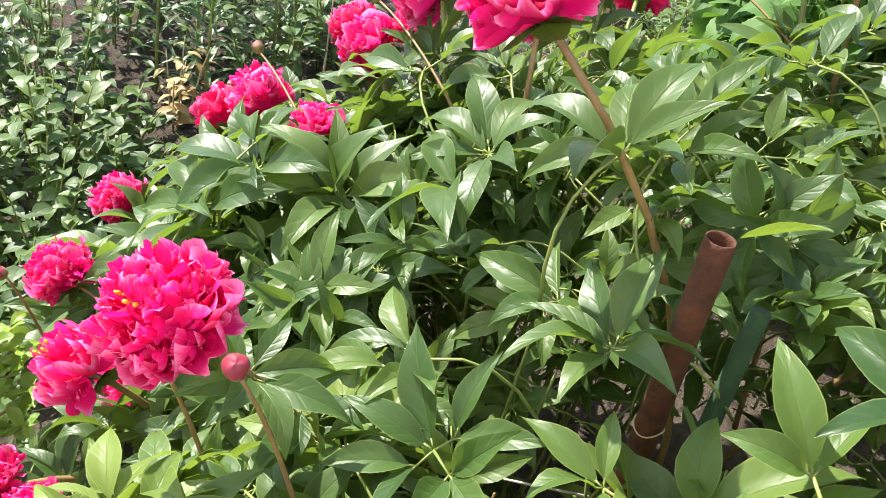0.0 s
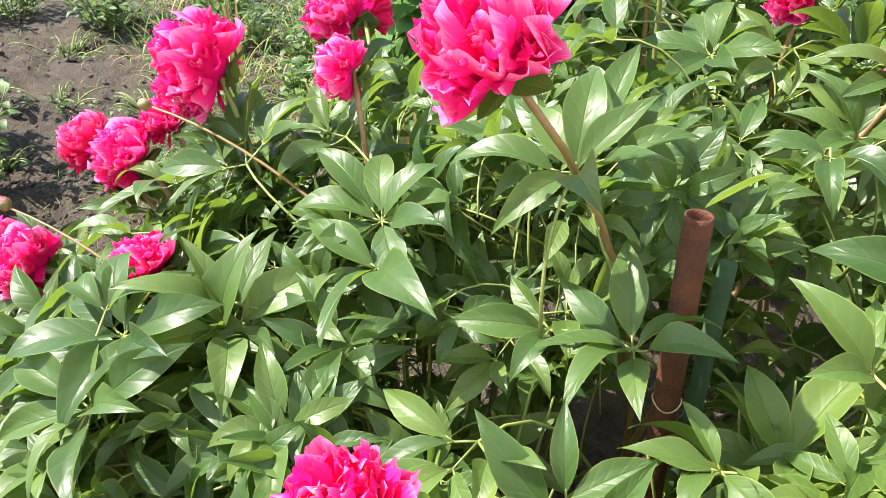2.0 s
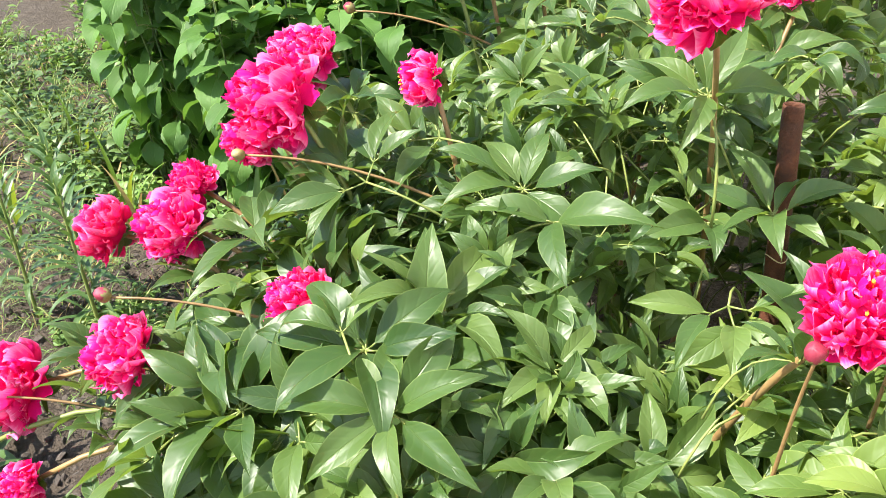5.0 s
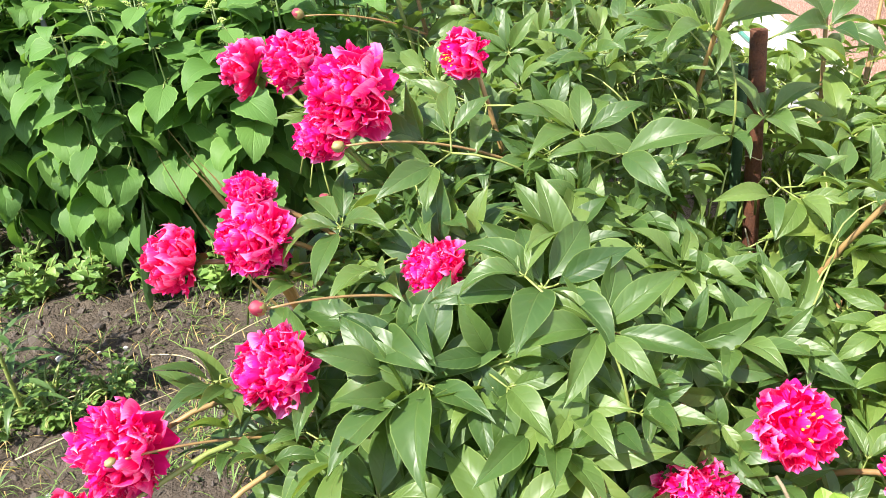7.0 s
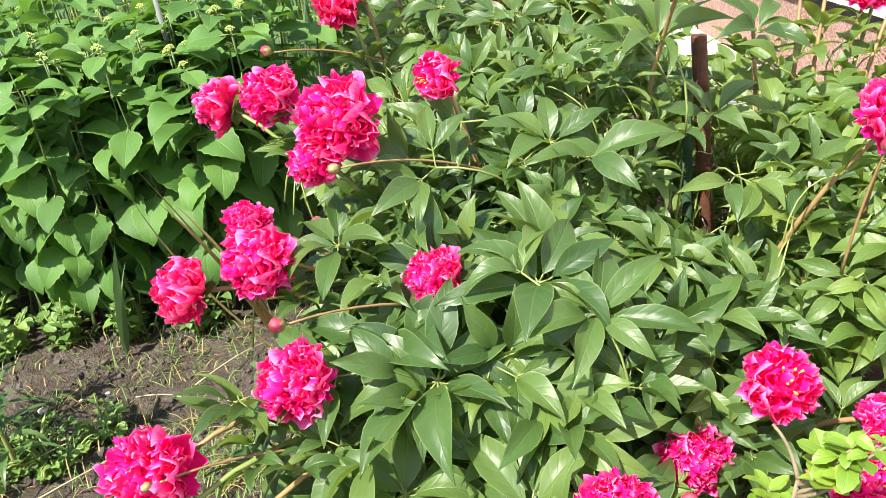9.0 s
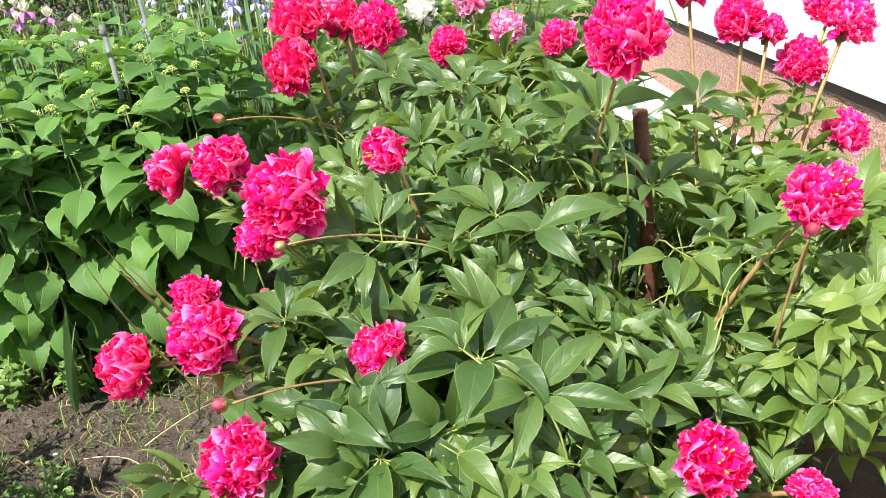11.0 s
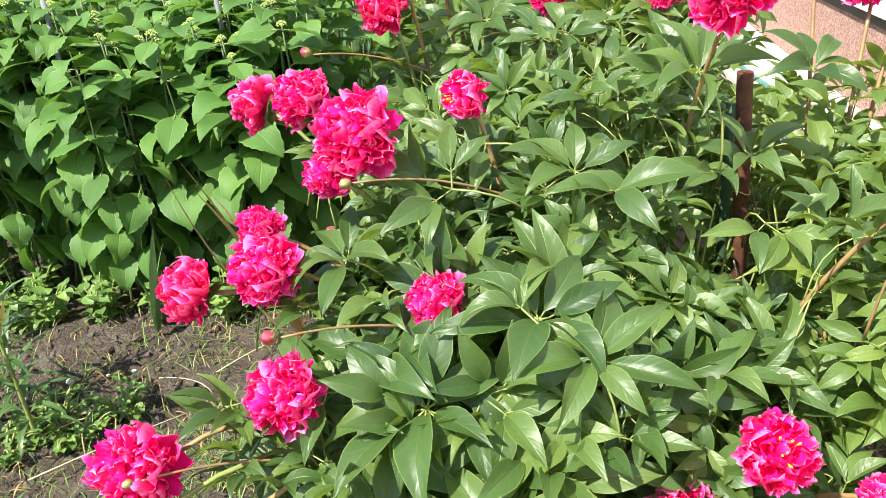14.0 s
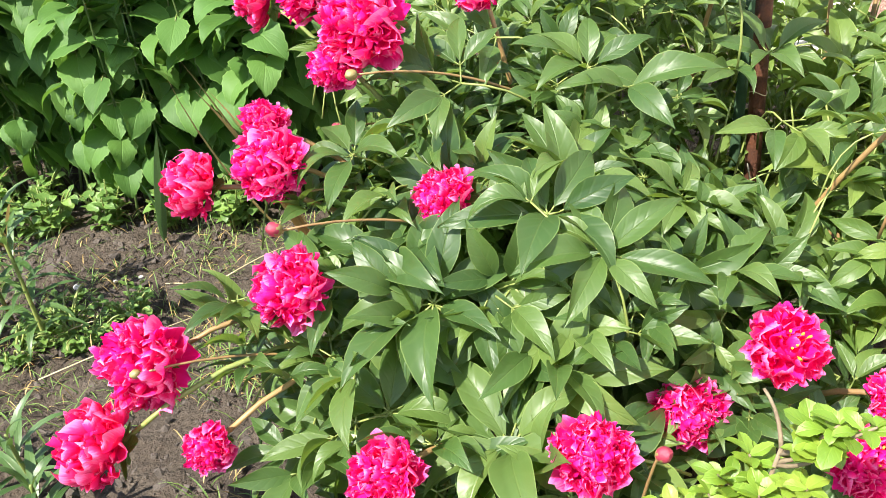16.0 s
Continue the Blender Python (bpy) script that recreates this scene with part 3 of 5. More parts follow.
LOWER_BLOOMS = [
    ((-0.369, 1.195, 0.571), (-0.55, -0.75, 0.25), 0.068, MAGENTA, False),
    ((-0.388, 1.268, 0.610), (-0.40, -0.60, 0.70), 0.046, MAGENTA, False),
    ((-0.478, 1.163, 0.558), (-0.75, -0.30, 0.40), 0.060, CRIMSON, False),
    ((-0.316, 1.020, 0.459), (-0.50, -0.75, 0.35), 0.069, MAGENTA, False),
    ((-0.102, 1.143, 0.530), (-0.60, -0.70, 0.35), 0.055, MAGENTA, False),
    ((-0.528, 0.980, 0.366), (-0.50, -0.70, 0.30), 0.081, MAGENTA, False),
    ((-0.585, 0.896, 0.288), (-0.60, -0.30, 0.40), 0.076, CRIMSON, False),
    ((-0.425, 0.895, 0.282), (-0.20, -0.80, 0.10), 0.042, MAGENTA, False),
]
FRONT_BLOOMS = [
    ((0.333, 0.930, 0.410), (0.00, -0.75, 0.50), 0.062, OPEN, True),
    ((0.228, 0.955, 0.283), (-0.10, -0.85, 0.25), 0.060, MAGENTA, False),
    ((0.082, 0.811, 0.340), (-0.10, -0.60, 0.60), 0.060, MAGENTA, False),
    ((-0.171, 0.813, 0.309), (-0.40, -0.60, 0.50), 0.058, MAGENTA, False),
    ((0.420, 0.846, 0.292), (0.10, -0.60, 0.70), 0.056, MAGENTA, True),
    ((0.478, 0.930, 0.330), (0.30, -0.60, 0.60), 0.040, MAGENTA, False),
]


# leaves keep off the pole, off the hollow in the crown and off the room before the open flowers
HOLLOW = [((0.16, 1.36, 0.44), 0.10), ((0.350, 1.27, 0.91), 0.11), ((0.58, 1.06, 0.74), 0.12), ((-0.22, 1.20, 0.74), 0.10),
          ((-0.39, 1.16, 0.58), 0.10), ((-0.34, 0.96, 0.46), 0.10), ((-0.12, 1.07, 0.54), 0.08), ((0.33, 0.86, 0.43), 0.11), ((0.22, 0.91, 0.36), 0.09), ((-0.09, 1.37, 0.78), 0.07),
          ((0.85, 1.22, 0.95), 0.22), ((0.54, 1.72, 0.52), 0.12), ((0.40, 1.66, 0.52), 0.12)]
for z in (0.30, 0.40, 0.50, 0.60, 0.70):
    HOLLOW += [((0.420, 1.460, z + 0.05), 0.095), ((0.395, 1.375, z + 0.10), 0.06), ((0.490, 1.485, z + 0.04), 0.085)]


def bare(p, spare=0.0):
    """True in the hollows of the crowns, where no leaf grows."""
    p = Vector(p)
    if any((p - Vector(c)).length < r - spare for c, r in HOLLOW):
        return True
    return False


def flower_stem(plant, at, facing, radius, root, rng, leaves=2, meshes=None):
    """The stalk of a flower, with a few leaves on its upper part."""
    tall = at == TALLEST
    at, face = Vector(at), Vector(facing).normalized()
    end = at - face * radius * 0.35
    flat = Vector((at.x - root.x, at.y - root.y, 0)).length
    sag = Vector((-0.01, 0.12, 0.02)) if tall else Vector((0, 0, min(0.16, 0.22 * flat)))
    add_stem(plant, root, end, sag, 0.0056, 0.0038, STEM_RED if tall else rng.choice((STEM_RED, STEM_GREEN, STEM_RED)))
    pts = arc(root, end, sag, 10)
    for k in range(leaves):
        p = pts[rng.choice((6, 7, 8))]
        az = math.degrees(math.atan2(-(at.x - root.x), at.y - root.y)) + rng.choice((-1, 1)) * rng.uniform(35, 120)
        p = p + Vector((0, 0, rng.uniform(-0.02, 0.03)))
        if bare(p, 0.03):
            continue
        add_leaf(plant, p, az, rng.uniform(-5, 25), rng.uniform(-25, 25), rng.uniform(0.75, 1.0), rng.choice(meshes or PEONY_LEAVES), rng)


def build_blooms(plant, rows, centre, seed, spread=0.35, leaves=2, meshes=None):
    rng = random.Random(seed)
    for k, (at, facing, radius, kind, heart) in enumerate(rows):
        label = {MAGENTA: RED, CRIMSON: DEEP, OPEN: "half-open magenta flower with yellow stamens", PINK: "light pink double flower", WHITE: "white double flower"}[kind]
        add_flower(plant, kind, at, facing, radius, seed + 7 * k, label, open_heart=heart)
        root = Vector((centre[0] + spread * (at[0] - centre[0]), centre[1] + spread * (at[1] - centre[1]), 0.06))
        if at == TALLEST:
            root = Vector((0.33, 1.62, 0.06))
        flower_stem(plant, at, facing, radius, root, rng, leaves, meshes)


front_bush = thing("peony_bush", "low peony bush with magenta flowers hanging over the soil", "peony", "peony bushes", (0.0, 1.1, 0.0))
build_blooms(main_bush, UPPER_BLOOMS, (0.2, 1.45), 500, leaves=3)
build_blooms(front_bush, LOWER_BLOOMS, (0.1, 1.35), 620, 0.14, 3)
build_blooms(front_bush, FRONT_BLOOMS, (0.2, 1.2), 760, leaves=1)

# buds: place, facing, radius, pink
for at, facing, radius, pink in [
        ((-0.318, 1.012, 0.555), (-0.6, -0.4, 0.4), 0.0115, True), ((-0.228, 1.205, 0.700), (-0.6, -0.6, 0.2), 0.0095, False),
        ((-0.337, 1.190, 0.520), (-0.2, -0.8, -0.1), 0.009, False), ((0.530, 1.066, 0.672), (-0.2, -0.5, 0.6), 0.0115, True),
        ((0.612, 1.168, 0.702), (0.5, 0.1, 0.7), 0.0115, True), ((-0.515, 0.925, 0.388), (-0.8, -0.5, 0.2), 0.0080, False),
        ((-0.374, 1.716, 0.802), (-0.8, 0.2, 0.4), 0.012, True), ((0.155, 0.765, 0.385), (0.4, -0.5, 0.6), 0.011, True),
        ((-0.285, 1.330, 0.575), (-0.7, -0.5, 0.1), 0.010, True)]:
    add_bud(main_bush, at, facing, radius, pink)
    back = Vector(at) + (Vector((0.26, 0.16, -0.10)) if at[0] < 0.1 else Vector((-0.02, 0.06, -0.22)))
    add_stem(main_bush, back, Vector(at) - Vector(facing).normalized() * radius * 0.8, (0, 0, 0.02), 0.0026, 0.0016, STEM_RED)

# sprays that stand out: x, y, z, heading
SPRAYS_HIGH = [
    (0.389, 1.391, 0.803, 170), (0.374, 1.456, 0.795, -80), (0.345, 1.440, 0.800, 70), (0.316, 1.521, 0.765, 20),
    (0.478, 1.573, 0.723, -60), (0.441, 1.490, 0.618, -170), (0.363, 1.448, 0.608, 140), (-0.022, 1.406, 0.690, 95),
    (0.123, 1.379, 0.642, 10), (-0.077, 1.288, 0.654, 60), (0.167, 1.555, 0.728, 165), (0.098, 1.745, 0.807, 150),
    (-0.014, 1.850, 0.823, 120), (0.437, 1.748, 0.771, -150), (0.150, 1.880, 0.780, -30), (0.607, 1.700, 0.720, -90),
]
SPRAYS_LOW = [
    (0.184, 1.199, 0.473, 120), (0.224, 1.223, 0.486, -110), (0.421, 1.320, 0.560, -160), (0.593, 1.566, 0.535, -130),
    (-0.036, 1.158, 0.500, 110), (0.020, 1.070, 0.555, 40), (-0.047, 1.020, 0.411, 120), (0.266, 1.216, 0.430, -60),
    (0.232, 1.115, 0.370, -140), (-0.246, 1.236, 0.564, 80), (-0.187, 1.151, 0.533, 150), (0.424, 1.300, 0.440, -95),
    (0.526, 1.330, 0.545, -60), (0.500, 1.210, 0.400, -120), (-0.262, 1.055, 0.437, 100), (0.010, 0.990, 0.330, 170),
]
rng = random.Random(5)
for x, y, z, az in SPRAYS_HIGH + SPRAYS_LOW:
    add_leaf(main_bush if y > 1.25 else front_bush, (x, y, z), az, rng.uniform(-4, 18), rng.uniform(-14, 14), rng.uniform(0.95, 1.15), rng=rng,
             normal=(-0.25 if x < 0 else 0.2 * (x > 0.45), -0.42, 0.9), free=z > 0.7)
add_leaf(main_bush, (0.34, 1.476, 0.775), 30, 0, 0, 1.1, PEONY_STAR[1], normal=(0.1, -0.3, 0.9), free=False)
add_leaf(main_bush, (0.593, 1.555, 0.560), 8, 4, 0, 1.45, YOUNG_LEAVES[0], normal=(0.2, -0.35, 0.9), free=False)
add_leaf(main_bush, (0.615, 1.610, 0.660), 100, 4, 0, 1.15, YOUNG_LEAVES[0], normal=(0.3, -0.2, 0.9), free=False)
add_leaf(front_bush, (-0.117, 1.026, 0.425), 60, 0, 0, 1.42, PEONY_STAR[2], normal=(-0.1, -0.42, 0.9))
add_leaf(front_bush, (0.044, 1.081, 0.530), 10, 0, 0, 1.30, PEONY_STAR[3], normal=(0, -0.42, 0.9))
add_leaf(main_bush, (0.183, 1.340, 0.620), -85, 2, 6, 1.0, PEONY_TRIO, normal=(0, -0.42, 0.9))
add_leaf(main_bush, (0.114, 1.022, 0.500), 20, 4, 4, 1.1, PEONY_STAR[0], normal=(0, -0.42, 0.9))
add_leaf(main_bush, (0.224, 1.215, 0.495), 60, 8, -5, 1.0, PEONY_STAR[1], normal=(0, -0.42, 0.9))


def fill_bush(plant, inside, top, centre, number, seed, depth=0.30, scale=(0.85, 1.12), meshes=None, clear=False, grow=lambda x, y: 1.0):
    """Leaves through the crown of a bush, denser towards its top; heading outwards."""
    rng = random.Random(seed)
    (x0, x1), (y0, y1) = inside.span
    made = 0

    def height(x, y):
        return top(x, y) * (1 - 0.42 * min(1.2, inside(x, y)) ** 3)

    for _ in range(number * 12):
        if made >= number:
            break
        x, y = rng.uniform(x0, x1), rng.uniform(y0, y1)
        e = inside(x, y)
        if e > 1:
            continue
        z = height(x, y) - depth * rng.random() ** 1.6 - 0.02
        n = Vector(((height(x - 0.04, y) - height(x + 0.04, y)) / 0.08, (height(x, y - 0.04) - height(x, y + 0.04)) / 0.08, 0))
        n = n * min(1.0, 0.55 / max(n.length, 0.01)) + Vector((rng.gauss(-0.12, 0.24), rng.gauss(-0.18, 0.24), 1))
        if z < 0.10 or (clear and bare((x, y, z))):
            continue
        az = math.degrees(math.atan2(-(x - centre[0]), y - centre[1])) + rng.uniform(-75, 75)
        add_leaf(plant, (x, y, z), az, rng.uniform(-20, 20), rng.uniform(-24, 24), rng.uniform(*scale) * grow(x, y), rng.choice(meshes or PEONY_LEAVES), rng, n)
        made += 1


class Oval:
    """An oval footprint: below 1 inside."""

    def __init__(self, cx, cy, rx, ry):
        self.c, self.r, self.span = (cx, cy), (rx, ry), ((cx - rx, cx + rx), (cy - ry, cy + ry))

    def __call__(self, x, y):
        return ((x - self.c[0]) / self.r[0]) ** 2 + ((y - self.c[1]) / self.r[1]) ** 2


fill_bush(main_bush, Oval(0.14, 1.48, 0.41, 0.44), canopy, (0.2, 1.5), 285, 3, 0.32, (0.66, 0.94), clear=True)
fill_bush(front_bush, Oval(0.05, 1.12, 0.46, 0.36), canopy, (0.15, 1.35), 250, 4, 0.27, (0.76, 1.02), clear=True, grow=lambda x, y: 1.36 if x < 0.14 and y < 1.22 else 1.0)

# leafless lower stalks that show through the gaps
rng = random.Random(41)
for _ in range(34):
    a = rng.uniform(0, 6.28)
    r = rng.uniform(0.02, 0.20)
    root = Vector((0.22 + r * math.cos(a), 1.42 + r * math.sin(a), 0.0))
    reach = rng.uniform(1.3, 2.3)
    tip = Vector((0.22 + r * reach * math.cos(a), 1.42 + r * reach * math.sin(a), 0))
    tip.z = canopy(tip.x, tip.y) - rng.uniform(0.06, 0.2)
    add_stem(main_bush, root, tip, (0, 0, 0), 0.0050, 0.0014, rng.choice((STEM_GREEN, STEM_GREEN, STEM_RED)))

# one pale leaf at the head of the pole
bm = bmesh.new()
blade(bm, pose(0, 0, 0), 0.075, 0.032, 0.2, 0.45, 0.04, (0.42, 0.9), 8, 2, 3)
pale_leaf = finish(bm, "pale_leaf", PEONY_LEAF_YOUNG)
add_leaf(main_bush, (0.425, 1.575, 0.750), -32, 34, -30, 1.05, pale_leaf)
# yellowing leaves low in the crown
pale = PEONY_SMALL[0].copy()
pale.materials[0] = PEONY_LEAF_PALE
for x, y, z, az in [(0.19, 1.29, 0.44, 150), (0.24, 1.26, 0.42, -160), (0.30, 1.34, 0.40, -120), (0.56, 1.50, 0.46, -80), (0.52, 1.55, 0.42, 200), (0.15, 1.20, 0.36, 140), (0.60, 1.42, 0.35, -100)]:
    add_leaf(main_bush, (x, y, z), az, 5, 10, 0.9, pale)

# low leaves behind the pole; their lighter colours stand in for sunlight there
rng = random.Random(46)
sunlit_small = [me.copy() for me in PEONY_SMALL]
for me in sunlit_small:
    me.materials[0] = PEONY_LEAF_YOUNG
for _ in range(34):
    add_leaf(main_bush, (rng.uniform(0.47, 0.66), rng.uniform(1.56, 1.84), rng.uniform(0.24, 0.44)), rng.uniform(0, 360), rng.uniform(-10, 20), rng.uniform(-15, 15), rng.uniform(0.6, 0.9), rng.choice(sunlit_small + [pale]), rng, free=False)

# ---- the bush beside the house, with tall flowers
side_bush = thing("peony_bush", "leafy peony bush with tall magenta flowers beside the house", "peony", "peony bushes", (0.72, 1.65, 0.0))
SIDE_BLOOMS = [
    ((0.639, 1.836, 0.957), (-0.20, -0.45, 0.85), 0.073, MAGENTA, False),
    ((0.735, 1.785, 0.868), (-0.40, -0.35, 0.80), 0.064, MAGENTA, False),
    ((0.792, 1.760, 0.842), (0.30, -0.30, 0.80), 0.040, MAGENTA, False),
    ((0.857, 1.744, 0.771), (-0.10, -0.40, 0.80), 0.062, MAGENTA, False),
    ((0.942, 1.802, 0.879), (-0.30, -0.20, 0.85), 0.060, MAGENTA, False),
    ((0.945, 1.720, 0.850), (0.20, -0.40, 0.80), 0.064, MAGENTA, False),
    ((0.905, 1.640, 0.635), (0.30, -0.30, 0.80), 0.056, MAGENTA, False),
]
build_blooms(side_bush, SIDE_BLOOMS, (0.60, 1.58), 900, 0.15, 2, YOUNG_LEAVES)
add_bud(side_bush, (0.565, 1.800, 0.970), (-0.7, -0.2, 0.6), 0.011, True)
add_stem(side_bush, (0.61, 1.81, 0.86), (0.57, 1.80, 0.960), (0, 0, 0), 0.0022, 0.0016, STEM_GREEN)
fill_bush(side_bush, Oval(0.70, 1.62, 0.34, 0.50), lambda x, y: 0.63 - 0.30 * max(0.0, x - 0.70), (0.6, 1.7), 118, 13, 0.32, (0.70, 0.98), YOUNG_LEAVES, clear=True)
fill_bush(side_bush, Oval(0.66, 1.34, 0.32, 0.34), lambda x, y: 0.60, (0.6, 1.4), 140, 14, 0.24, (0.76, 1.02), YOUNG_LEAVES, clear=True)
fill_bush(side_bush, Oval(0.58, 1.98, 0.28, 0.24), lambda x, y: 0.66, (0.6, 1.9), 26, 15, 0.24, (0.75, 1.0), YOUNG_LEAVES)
rng = random.Random(43)
for _ in range(16):
    a, r = rng.uniform(0, 6.28), rng.uniform(0.02, 0.12)
    add_stem(side_bush, (0.72 + r * math.cos(a), 1.62 + r * math.sin(a), 0), (0.72 + 2.4 * r * math.cos(a), 1.62 + 2.4 * r * math.sin(a), rng.uniform(0.4, 0.6)), (0, 0, 0), 0.0050, 0.0014, STEM_GREEN)

# ---- behind: crimson, light pink and white flowers
rear_bush = thing("peony_bush", "peony bush with deep red flowers behind the large one", "peony", "peony bushes", (0.05, 2.05, 0.0))
REAR_BLOOMS = [
    ((-0.224, 1.815, 0.876), (-0.50, -0.60, 0.60), 0.072, CRIMSON, False),
    ((-0.200, 1.880, 0.966), (-0.40, -0.40, 0.80), 0.072, CRIMSON, False),
    ((-0.110, 1.990, 0.940), (0.10, -0.30, 0.80), 0.060, CRIMSON, False),
    ((-0.035, 1.936, 0.922), (0.00, -0.60, 0.60), 0.066, MAGENTA, False),
    ((0.130, 2.060, 0.846), (-0.30, -0.70, 0.50), 0.056, MAGENTA, False),
]
build_blooms(rear_bush, REAR_BLOOMS, (0.05, 2.0), 1000, 0.4, 2)
fill_bush(rear_bush, Oval(0.12, 2.10, 0.46, 0.36), lambda x, y: 0.84, (0.1, 2.1), 135, 17, 0.32)

pink_bush = thing("peony_bush", "tall peony bush with light pink and white flowers", "peony", "peony bushes", (0.1, 2.55, 0.0))
PINK_BLOOMS = [
    ((-0.131, 2.345, 1.061), (-0.20, -0.50, 0.80), 0.066, PINK, False),
    ((-0.124, 2.290, 0.978), (-0.10, -0.70, 0.60), 0.066, PINK, False),
    ((0.345, 2.222, 1.010), (0.00, -0.50, 0.80), 0.076, PINK, False),
    ((0.425, 2.250, 0.980), (0.40, -0.30, 0.70), 0.044, MAGENTA, False),
    ((0.226, 2.328, 0.930), (-0.20, -0.60, 0.70), 0.064, PINK, False),
    ((0.305, 2.220, 0.852), (0.10, -0.70, 0.50), 0.056, PINK, False),
    ((-0.301, 2.578, 0.996), (-0.50, -0.50, 0.60), 0.066, WHITE, False),
    ((0.100, 2.486, 0.895), (-0.20, -0.50, 0.80), 0.056, WHITE, False),
    ((0.301, 2.683, 1.060), (0.00, -0.30, 0.90), 0.060, WHITE, False),
]
build_blooms(pink_bush, PINK_BLOOMS, (0.1, 2.55), 1100, 0.5, 1)
for at in [(-0.19, 2.30, 0.965), (-0.03, 2.35, 1.04), (0.20, 2.30, 0.935), (0.42, 2.30, 1.09), (-0.22, 2.25, 0.93)]:
    add_bud(pink_bush, at, (0, -0.2, 1), 0.0115, False)
    add_stem(pink_bush, (at[0] * 0.7 + 0.05, at[1] + 0.08, 0.6), (at[0], at[1], at[2] - 0.01), (0, 0, 0), 0.003, 0.002, STEM_GREEN)
fill_bush(pink_bush, Oval(0.16, 2.62, 0.52, 0.40), lambda x, y: 0.90, (0.1, 2.6), 130, 19, 0.30)

far_bush = thing("peony_bush", "tall green peony bush with round buds", "peony", "peony bushes", (0.3, 3.4, 0.0))
fill_bush(far_bush, Oval(0.32, 3.35, 0.72, 0.55), lambda x, y: 1.12 - 0.1 * max(0, x), (0.3, 3.4), 165, 23, 0.42, (0.95, 1.25))
rng = random.Random(29)
for _ in range(14):
    x, y = rng.uniform(-0.25, 0.75), rng.uniform(2.95, 3.5)
    add_bud(far_bush, (x, y, 1.14 + rng.uniform(-0.06, 0.05)), (0, 0, 1), 0.0125, False)
    add_stem(far_bush, (x, y + 0.03, 0.75), (x, y, 1.12), (0, 0, 0), 0.0035, 0.0025, STEM_GREEN)
far_white = ((-0.10, 3.05, 1.16), (-0.05, 3.4, 1.16))
for k, at in enumerate(far_white):
    add_flower(far_bush, WHITE, at, (-0.2, -0.5, 0.8), 0.07, 1300 + k, "white double flower")
    add_stem(far_bush, (at[0] + 0.1, at[1] + 0.1, 0.3), (at[0], at[1], at[2] - 0.04), (0, 0, 0), 0.005, 0.004, STEM_GREEN)

# ------------------------------------------------------------ poles in the bush
RUST = plain_material("rusty steel", (0.030, 0.010, 0.005), (0.125, 0.036, 0.010), 0.78, 34.0, 0.8, 0.0, third=(0.30, 0.12, 0.04))
OLD_GREEN = plain_material("dark green paint", (0.012, 0.036, 0.012), (0.026, 0.064, 0.024), 0.9, 20.0)
WIRE = plain_material("pale twine", (0.45, 0.42, 0.34), (0.62, 0.58, 0.48), 0.8, 60.0)


def build_poles():
    pole = thing("garden_pole", "rust-brown steel pipe leaning slightly in the peony bush", "pole", at=(0.470, 1.548, 0))
    bm = bmesh.new()
    rings = []
    for z, r in [(-0.1, 0.0145), (0.2, 0.0145), (0.45, 0.0146), (0.7, 0.0145), (0.750, 0.0145), (0.754, 0.0140), (0.754, 0.0126), (0.750, 0.0119), (0.70, 0.0119)]:
        rings.append([bm.verts.new((-0.042 * z + r * math.cos(k * math.pi / 12), 0.006 * z + r * math.sin(k * math.pi / 12), z)) for k in range(24)])
    for a, b in zip(rings, rings[1:]):
        for k in range(24):
            bm.faces.new((a[k], a[(k + 1) % 24], b[(k + 1) % 24], b[k]))
    bm.faces.new(rings[-1])
    part("pipe", bm, RUST, pole)
    bm = bmesh.new()
    ring = [Vector((-0.022 + 0.0156 * math.cos(a), 0.003 + 0.0156 * math.sin(a), 0.53 + 0.004 * math.sin(a * 2))) for a in [k * 6.2832 / 20 for k in range(21)]]
    tube(bm, ring, 0.0009, 5)
    part("wire_ring", bm, STEM_DRY, pole, "loop of pale wire")
    rod = thing("garden_stake", "thin dark green stake behind the rusty pole", "stake", at=(0.437, 1.617, 0))
    bm = bmesh.new()
    tube(bm, [(0, 0, z) for z in (-0.1, 0.3, 0.68)], [0.011, 0.011, 0.010], 12)
    part("rod", bm, OLD_GREEN, rod)
    twine = thing("garden_twine", "pale twine tied round the peony stems", "twine", at=(0.2, 1.4, 0))
    bm = bmesh.new()
    pts = [(0.10, 1.20, 0.375), (0.24, 1.21, 0.378), (0.36, 1.32, 0.385), (0.42, 1.43, 0.395), (0.436, 1.523, 0.40)]
    tube(bm, pts, 0.0016, 5)
    place(part("cord", bm, WIRE, twine), Matrix())


build_poles()


# ------------------------------------------------------------ hydrangea bed
def heart_leaf_mesh(seed):
    rng = random.Random(seed)
    bm = bmesh.new()
    ln = rng.uniform(0.108, 0.138)
    blade(bm, pose(0, 0.028, 0), ln, ln * rng.uniform(0.66, 0.78), rng.uniform(0.4, 1.1), rng.uniform(0.1, 0.35), rng.uniform(0.03, 0.09), (0.32, 0.85), 14, 3, seed, teeth=0.09, heart=0.10)
    tube(bm, [(0, 0, 0), (0, 0.016, 0.004), (0, 0.032, 0.002)], 0.0016, 5, 1)
    return finish(bm, "hydrangea_leaf", [HYDRANGEA_LEAF, STEM_GREEN])


